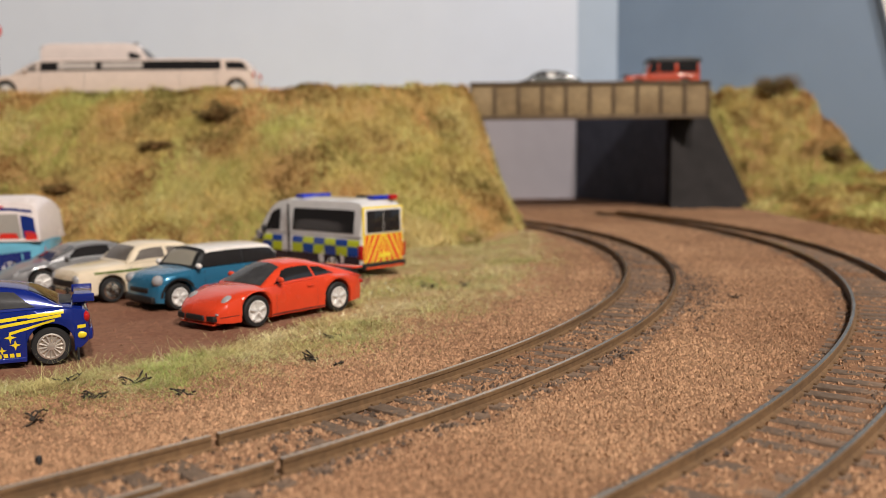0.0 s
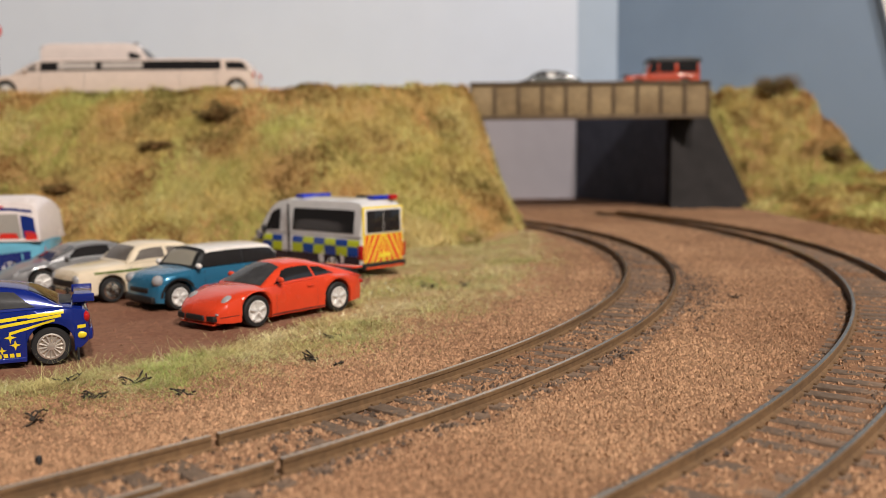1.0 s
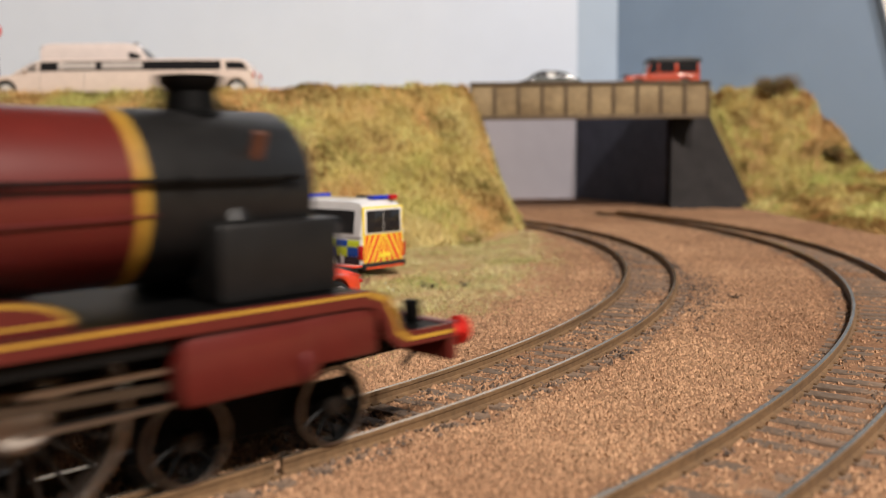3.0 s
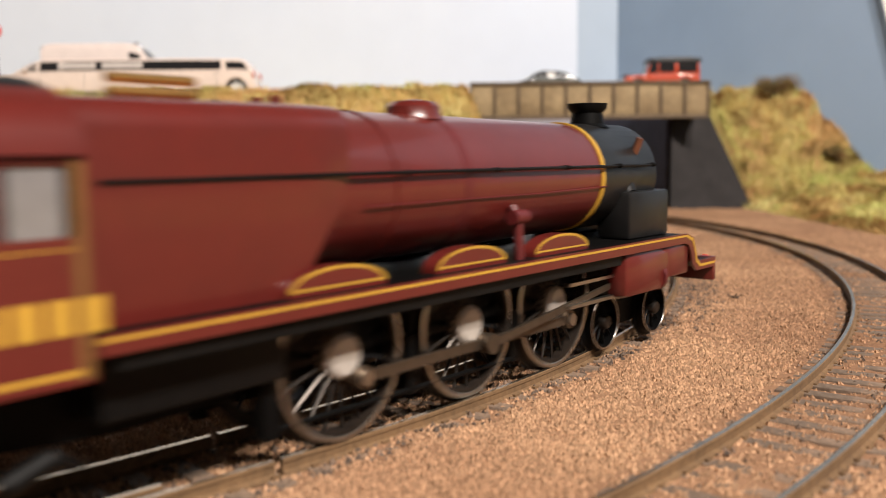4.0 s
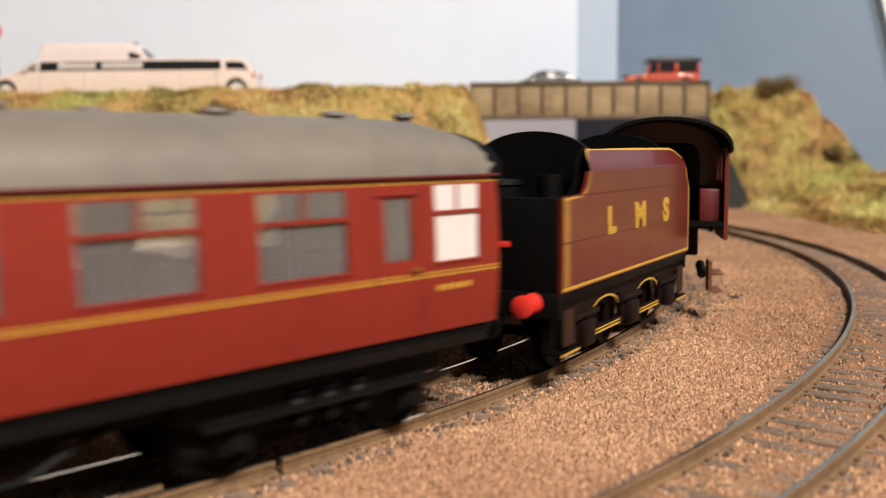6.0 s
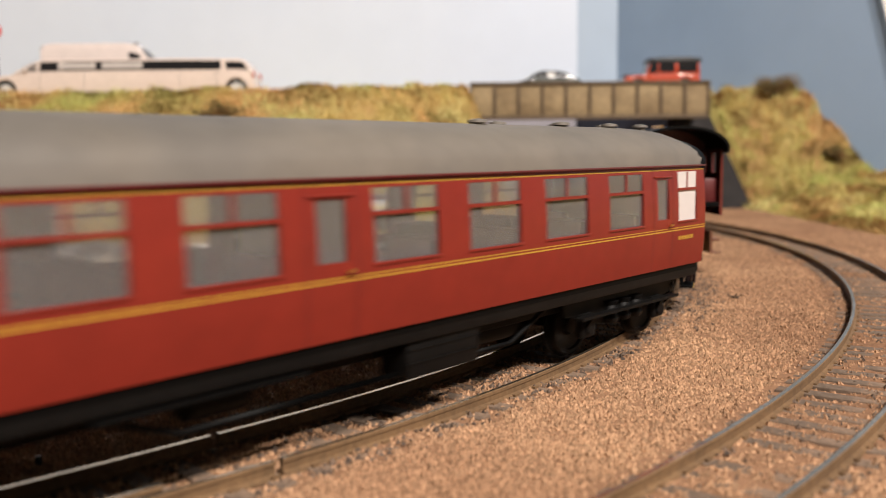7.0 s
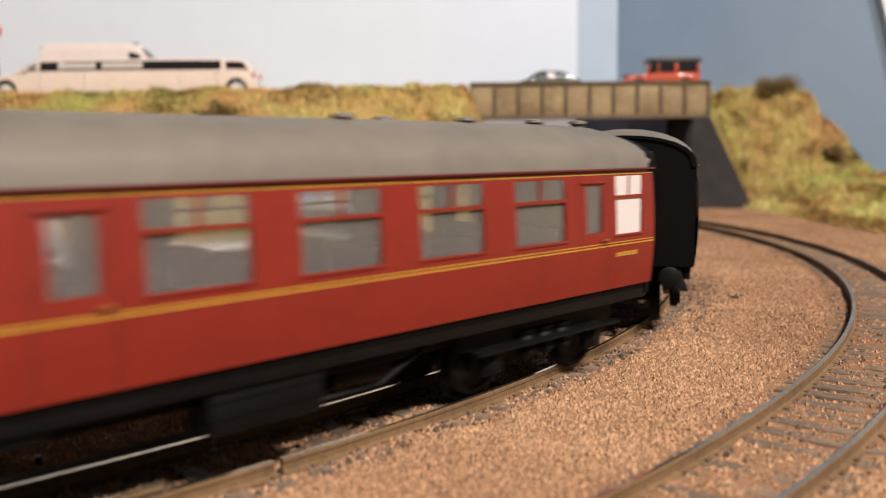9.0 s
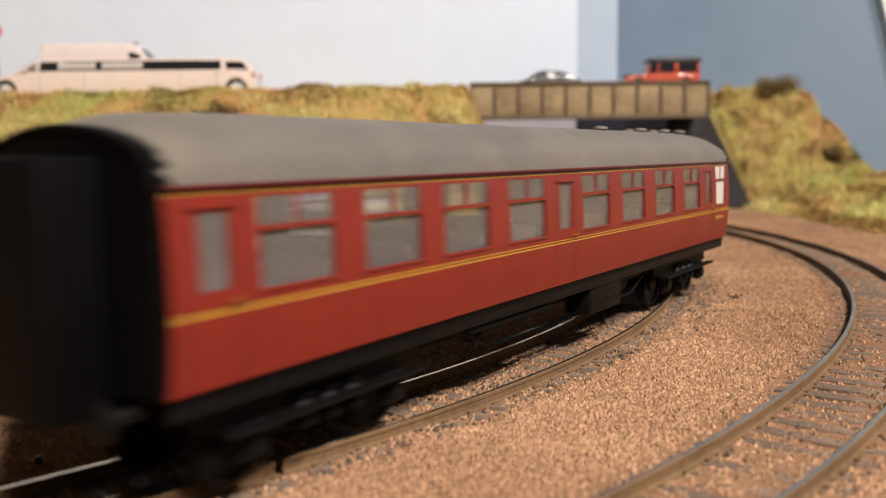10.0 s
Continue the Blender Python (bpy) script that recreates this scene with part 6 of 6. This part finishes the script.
def dark_car():
    ink = paint("near_black_paint", (0.02, 0.025, 0.02))
    c = Car("dark_saloon_car", "dark model saloon car seen over the bridge parapet", "car", at_mm(88, 765, 97, 180), "body",
            plan=[(-28, 9), (-26, 10.4), (0, 11), (20, 10.6), (28, 8)], belt=[(-28, 10), (-24, 12), (10, 12), (24, 10), (28, 6)], low=[(-28, 3), (28, 3)],
            wheels=[(16, 4.2), (-16, 4.2)], cabin=[(-23, 12), (-15, 17.4), (-8, 19.0), (4, 19.2), (9, 17.6), (17, 12)], wb=10, wr=7.8, colour=ink)
    c.sides("side_window", (-1, 12), (-1, 7), 0.92, 0.55, GREYGLASS, "grey side window")
    c.sides("rear_side_window", (-18, -2.4), (-13, -2.4), 0.92, 0.55, GREYGLASS)
    # white pane that paints the bright highlight on each side
    c.sides("white_panel", (-6.5, 0.5), (-6.0, 0), 0.90, 0.55, WHITE, "white highlight painted on the car side")
    c.screen("windscreen", 9, 16, GREYGLASS, 0.42)
    return c


for make in (sports_car, small_hatch, old_saloon, silver_coupe, rally_car, police_van, ice_cream_van, limousine, white_van, off_roader, dark_car):
    make()


# ---- ballast, grass and small growth ----
GRASS = material("static_grass", (0.47, 0.46, 0.135), 0.8, var=0.25, scale=90, second=(0.64, 0.385, 0.16), mix_scale=15, island=0.14, spec=0.2)
GRASS_PALE = material("pale_static_grass", (0.68, 0.57, 0.26), 0.8, var=0.2, scale=90, second=(0.54, 0.56, 0.17), mix_scale=18, island=0.14, spec=0.2)
GRASS_DARK = material("dark_flock", (0.175, 0.145, 0.04), 0.9, var=0.3, scale=200, second=(0.32, 0.165, 0.06), mix_scale=24, island=0.2, spec=0.15)
VERGE_GREEN = material("verge_green", (0.33, 0.39, 0.115), 0.6, var=0.25, scale=160, second=(0.48, 0.36, 0.17), mix_scale=26, island=0.3, spec=0.2)
STRAW = material("straw_fibres", (0.60, 0.52, 0.27), 0.32, var=0.2, scale=160, second=(0.46, 0.44, 0.17), mix_scale=30, island=0.35, spec=0.6)
LEAF = material("dark_leaf_flock", (0.11, 0.085, 0.03), 0.9, var=0.3, scale=300, second=(0.17, 0.095, 0.035), mix_scale=60, island=0.5, spec=0.15)
TWIG = material("dark_twig", (0.035, 0.026, 0.018), 0.8, var=0.3)


def stuff(name, verts, faces, mat, label, category):
    me = bpy.data.meshes.new(name)
    me.from_pydata((np.asarray(verts) * MM).tolist(), [], faces.tolist())
    me.materials.append(mat)
    me.update()
    return tagged(new(name, me), label, category, kind="stuff")


def chips(name, X, Y, Z, size, mat, label, seed):
    r = np.random.RandomState(seed)
    n = len(X)
    a = r.rand(n) * 6.283
    s = size * (0.55 + 0.9 * r.rand(n) ** 2)
    V = np.zeros((n, 5, 3))
    for k in range(4):
        q = a + k * math.pi / 2 + (r.rand(n) - 0.5) * 0.7
        m = s * (0.7 + 0.6 * r.rand(n))
        V[:, k, 0], V[:, k, 1], V[:, k, 2] = X + np.cos(q) * m, Y + np.sin(q) * m, Z - s * 0.35 + s * 0.5 * r.rand(n)
    V[:, 4, 0], V[:, 4, 1], V[:, 4, 2] = X + (r.rand(n) - .5) * s, Y + (r.rand(n) - .5) * s, Z + s * (0.5 + 0.9 * r.rand(n))
    b = np.arange(n)[:, None] * 5
    F = np.concatenate([b + np.array(t) for t in ((0, 1, 4), (1, 2, 4), (2, 3, 4), (3, 0, 4))], 0)
    return stuff(name, V.reshape(-1, 3), F, mat, label, "ballast")


def blades(name, X, Y, Z, length, width, lean, mat, label, seed, drift=(0, 0)):
    r = np.random.RandomState(seed)
    n = len(X)
    a, b = r.rand(n) * 6.283, r.rand(n) * 6.283
    L = length * (0.4 + 0.9 * r.rand(n)) * (1 + 0.45 * lumps(X, Y, 16, seed + 50))
    k = lean * (0.3 + r.rand(n))
    dx, dy, dz = np.cos(a) * k + drift[0], np.sin(a) * k + drift[1], 1.0
    q = np.sqrt(dx * dx + dy * dy + 1)
    dx, dy, dz = dx / q * L, dy / q * L, dz / q * L
    wx, wy = np.cos(b) * width / 2, np.sin(b) * width / 2
    V = np.zeros((n, 5, 3))
    V[:, 0] = np.stack([X - wx, Y - wy, Z - 0.3], 1)
    V[:, 1] = np.stack([X + wx, Y + wy, Z - 0.3], 1)
    V[:, 2] = np.stack([X + dx * .55 + wx * .8, Y + dy * .55 + wy * .8, Z + dz * .62], 1)
    V[:, 3] = np.stack([X + dx * .55 - wx * .8, Y + dy * .55 - wy * .8, Z + dz * .62], 1)
    V[:, 4] = np.stack([X + dx, Y + dy, Z + dz * .92], 1)
    o = np.arange(n)[:, None] * 5
    F = np.concatenate([o + np.array(t) for t in ((0, 1, 2), (0, 2, 3), (3, 2, 4))], 0)
    return stuff(name, V.reshape(-1, 3), F, mat, label, "grass")


def scatter_all():
    r = np.random.RandomState(11)
    # ballast: denser near the eye
    n = 400000
    Y = 62 + 700 * r.rand(n) ** 1.9
    X = -Y * 0.62 + Y * 1.16 * r.rand(n)
    verge, left, right = seg_dist(X, Y, VERGE), seg_dist(X, Y, FOOT_LEFT), seg_dist(X, Y, FOOT_RIGHT)
    da, db = LINE_A.distance(X, Y), LINE_B.distance(X, Y)
    on_rail = (np.abs(da - 8.7) < 1.0) | (np.abs(db - 8.7) < 1.0)
    between = ((da < 15.5) & (r.rand(n) < 0.66)) | ((db < 15.5) & (r.rand(n) < 0.8))
    ok = (verge < 6 + 10 * r.rand(n) - 8) & (left < 0) & (right < 4) & ~on_rail & ~between
    X, Y = X[ok], Y[ok]
    Z = height(X, Y)
    chips("ballast", X, Y, Z, 0.46, CHIP, "fine brown crushed ballast covering the trackbed", 1)
    # dark crumbs beside and between the rails
    for line, count, seed in ((LINE_A, 3400, 2), (LINE_B, 800, 3)):
        s = r.uniform(-120, 420, count)
        side = r.rand(count)
        d = np.where(side < 0.5, r.uniform(-7.5, 7.5, count), np.where(side < 0.85, r.normal(-12.0, 1.6, count), r.normal(12.0, 1.8, count)))
        hx, hy, th = np.interp(s, line.s, line.x), np.interp(s, line.s, line.y), np.interp(s, line.s, line.th)
        X, Y = hx - np.sin(th) * d, hy + np.cos(th) * d
        chips("track_crumbs", X, Y, height(X, Y) + 0.2, 0.52, DARK_CHIP, "dark crumbs of loose ballast along the rails", seed)
    # darker damp-looking patch outside the inner curve
    n = 420
    q, d = r.normal(160, 30, n), r.normal(-18, 3.2, n)
    hx, hy, th = (np.interp(q, LINE_A.s, v) for v in (LINE_A.x, LINE_A.y, LINE_A.th))
    X, Y = hx - np.sin(th) * d, hy + np.cos(th) * d
    chips("dark_ballast_patch", X, Y, height(X, Y) + 0.15, 0.55, DARK_CHIP, "patch of darker ballast outside the inner curve", 12)
    # embankments
    n = 190000
    X = r.uniform(-330, 70, n)
    Y = r.uniform(440, 760, n)
    left = seg_dist(X, Y, FOOT_LEFT)
    ok = (left > -6) & (left < 112)
    X, Y = X[ok], Y[ok]
    Z = height(X, Y)
    dark = lumps(X, Y, 56, 21) + 0.22 * r.randn(len(X)) > 0.32
    pale = ~dark & (lumps(X, Y, 70, 77) + 0.25 * r.randn(len(X)) > 0.42)
    mid = ~dark & ~pale
    blades("embankment_grass", X[mid], Y[mid], Z[mid], 4.0, 0.45, 0.9, GRASS, "soft green and straw static grass on the embankment", 5, (0, -0.25))
    blades("embankment_straw", X[pale], Y[pale], Z[pale], 4.4, 0.4, 0.9, GRASS_PALE, "pale straw-coloured static grass on the embankment", 15, (0, -0.2))
    blades("embankment_flock", X[dark], Y[dark], Z[dark], 3.0, 0.6, 0.9, GRASS_DARK, "darker brown-green flock patches in the grass", 6, (0, -0.2))
    n = 150000
    X = r.uniform(217, 520, n)
    Y = np.where(r.rand(n) < 0.4, r.uniform(420, 740, n), r.uniform(720, 830, n))
    ok = (seg_dist(X, Y, FOOT_RIGHT) > -3) & (X + Y < 1122) & ((X > 240) | (Y > 786))
    X, Y = X[ok], Y[ok]
    Z = height(X, Y)
    hue = lumps(X, Z * 1.5 + Y * 0.2, 44, 27) + 0.3 * r.randn(len(X))
    for name, m, mat, label, seed in (("embankment_grass", (hue <= 0.35) & (hue > -0.35), GRASS, "straw and green static grass beside the bridge", 7),
                                      ("embankment_straw", hue <= -0.35, GRASS_PALE, "pale straw-coloured grass beside the bridge", 17),
                                      ("embankment_flock", hue > 0.35, GRASS_DARK, "darker brown-green flock beside the bridge", 13)):
        blades(name, X[m], Y[m], Z[m], 4.4, 0.6, 0.9, mat, label, seed, (0, -0.3))
    # the verge between car park and ballast
    n = 120000
    t = r.rand(n)
    i = r.randint(0, len(VERGE) - 1, n)
    P = np.array(VERGE, float)
    i = np.searchsorted(np.cumsum(np.array([0.16, 0.2, 0.2, 0.2, 0.13, 0.06])), r.rand(n))
    i = np.clip(i, 0, len(VERGE) - 2)
    B = P[i] + (P[i + 1] - P[i]) * t[:, None]
    N = (P[i + 1] - P[i])[:, ::-1] * [-1, 1]
    N = N / np.linalg.norm(N, axis=1)[:, None]
    d = r.normal(-1, 9.5, n)
    X, Y = B[:, 0] + N[:, 0] * d, B[:, 1] + N[:, 1] * d
    ok = (LINE_A.distance(X, Y) > 17) & (lumps(X, Y, 30, 33) + 0.6 * r.randn(n) > -0.35)
    X, Y = X[ok], Y[ok]
    pick = (lumps(X, Y, 40, 41) + 0.5 * r.randn(len(X))) > np.where(X < -48, -0.5, 0.3)
    blades("verge_grass", X[pick], Y[pick], height(X[pick], Y[pick]), 1.9, 0.10, 3.2, VERGE_GREEN, "short green static grass along the verge", 8, (0.3, -0.1))
    blades("verge_straw", X[~pick], Y[~pick], height(X[~pick], Y[~pick]), 2.6, 0.08, 4.0, STRAW, "pale fallen straw-like fibres along the verge", 9, (0.4, 0))
    k = r.choice(len(X), 2600, replace=False)
    blades("stray_fibres", X[k], Y[k], height(X[k], Y[k]), 6.5, 0.07, 2.6, STRAW, "long pale stray fibres lying over the verge", 14, (0.3, 0))
    # thin straw between the car park and the far ballast
    n = 60000
    X, Y = r.uniform(-90, 52, n), r.uniform(205, 520, n)
    ok = (seg_dist(X, Y, PARK_EDGE) < 3) & (seg_dist(X, Y, VERGE) > -7) & (seg_dist(X, Y, FOOT_LEFT) < 2) & (lumps(X, Y, 34, 55) + 0.6 * r.randn(n) > -0.4) & (LINE_A.distance(X, Y) > 17)
    X, Y = X[ok], Y[ok]
    tone = lumps(X, Y, 46, 41) + 0.4 * r.randn(len(X)) > 0.6
    blades("verge_grass", X[tone], Y[tone], height(X[tone], Y[tone]), 2.6, 0.2, 2.6, VERGE_GREEN, "short green static grass beside the car park", 18, (0.3, -0.1))
    blades("verge_straw", X[~tone], Y[~tone], height(X[~tone], Y[~tone]), 3.0, 0.18, 3.0, STRAW, "pale straw-like fibres beside the car park", 19, (0.4, 0))
    # grains on the soil of the car park
    n = 9000
    X, Y = r.uniform(-240, 0, n), r.uniform(180, 450, n)
    ok = (seg_dist(X, Y, PARK_EDGE) > 1) & (seg_dist(X, Y, FOOT_LEFT) < 0)
    X, Y = X[ok], Y[ok]
    chips("soil_grains", X, Y, height(X, Y) - 0.1, 0.4, SOIL, "red-brown soil grains of the car park", 10)


scatter_all()


def bush(x, y, w, h, seed):
    r = random.Random(seed)
    z = float(height(x, y))
    t = thing("bush", at_mm(x, y, z - 1), "small dark brown-green bush growing on the grass embankment", "bush", "bushes on the embankment")
    tw = Shape()
    tips = []
    for k in range(16):
        a, e = r.uniform(0, 6.283), r.uniform(0.2, 1.0)
        p = (math.cos(a) * w * 0.5 * e, math.sin(a) * w * 0.4 * e, h * r.uniform(0.4, 0.8) * (1.15 - 0.5 * e))
        m = (p[0] * 0.4, p[1] * 0.4, p[2] * 0.55)
        tw.tube((0, 0, 0), m, 0.5, 0.35, n=5).tube(m, p, 0.35, 0.15, n=5)
        tips += [p, m, tuple((a + b) / 2 for a, b in zip(p, m))]
    part("branches", tw, TWIG, t, "thin dark twigs")
    lf = Shape()
    for k in range(2000):
        c = r.choice(tips)
        s = r.uniform(0.6, 1.4)
        p = Vector((c[0] * 0.85 + r.gauss(0, w * 0.09), c[1] * 0.85 + r.gauss(0, w * 0.09), max(0, c[2] + r.gauss(0, h * 0.09))))
        u = Vector((r.gauss(0, 1), r.gauss(0, 1), r.gauss(0, 1))).normalized()
        v = u.orthogonal().normalized()
        lf.add([tuple(p - u * s), tuple(p + v * s * 0.6), tuple(p + u * s), tuple(p - v * s * 0.6)], [(0, 1, 2, 3)], flat=True)
    tagged(part("foliage", lf, LEAF, t, "dark crumbly foliage", fix=False), kind="stuff")
    return t


for x, y, w, h, seed in ((-132, 540, 27, 14, 1), (-165, 522, 22, 6, 2), (-213, 506, 20, 5, 3), (286, 788, 48, 24, 5), (331, 764, 22, 13, 6)):
    bush(x, y, w, h, seed)


def weed(x, y, size, seed):
    r = random.Random(seed)
    sh = Shape()
    for k in range(7):
        a = r.uniform(0, 6.283)
        p = (0.0, 0.0, 0.3)
        for j in range(4):
            a += r.uniform(-0.9, 0.9)
            q = (p[0] + math.cos(a) * size * 0.18, p[1] + math.sin(a) * size * 0.18, max(0.2, p[2] + r.uniform(-0.25, 0.4) * size * 0.4))
            sh.tube(p, q, 0.22, 0.14, n=5)
            p = q
    ob = part("dried_weed", sh, TWIG)
    ob.location = (x * MM, y * MM, float(height(x, y)) * MM)
    return tagged(ob, "small dark dried twig lying on the verge", "twig", "dried twigs on the verge")


for x, y, size, seed in ((-77.6, 181.9, 5, 1), (-63.5, 181.3, 5, 2), (-29.2, 202.1, 4.5, 3), (-24.3, 199.2, 2.5, 4), (-74, 158.5, 5, 5), (-3.9, 316, 7, 6), (8, 315, 5, 7), (93, 285, 4, 8), (-28, 226, 4, 9), (-52, 176, 4, 10), (-68, 172, 4, 11)):
    weed(x, y, size, seed)

# small things round the track
pin = part("point_pin", Shape().lathe((-62.6, 134.9, 0), (0, 0, 1), [(-0.5, 0.55), (2.2, 0.55), (2.5, 0.4)], n=12), TRIM)
tagged(pin, "small black pin standing beside the inner track", "pin")
check = part("check_rail", rail_shape(LINE_A, -5.6, -112, -52, 3.0), [RAILSIDE, RAILHEAD])
tagged(check, "short check rail inside the curved track", "check rail")
sign = thing("road_sign", at_mm(-317, 655, float(height(-314, 655)) - 1), "round red model road sign on a thin post", "road sign")
part("post", Shape().tube((0, 0, 0), (0, 0, 52), 0.8), GREYBLACK, sign)
part("disc", Shape().lathe((0, -0.9, 48), (0, -1, 0), [(0, 5), (0.6, 5), (0.8, 4.6)], n=24), RED, sign, "red disc")
batten = Shape()
batten.rings([[(x + a, yy, z) for a, yy in ((-1.4, y0 - 1), (1.4, y0 - 1), (1.4, y0 + 1), (-1.4, y0 + 1))] for x, y0, z in ((359.5, 765, 200), (390.5, 734, 31))], flat=True)
tagged(part("leaning_batten", batten, WHITE), "thin white batten leaning before the blue backdrop", "batten")


motions()
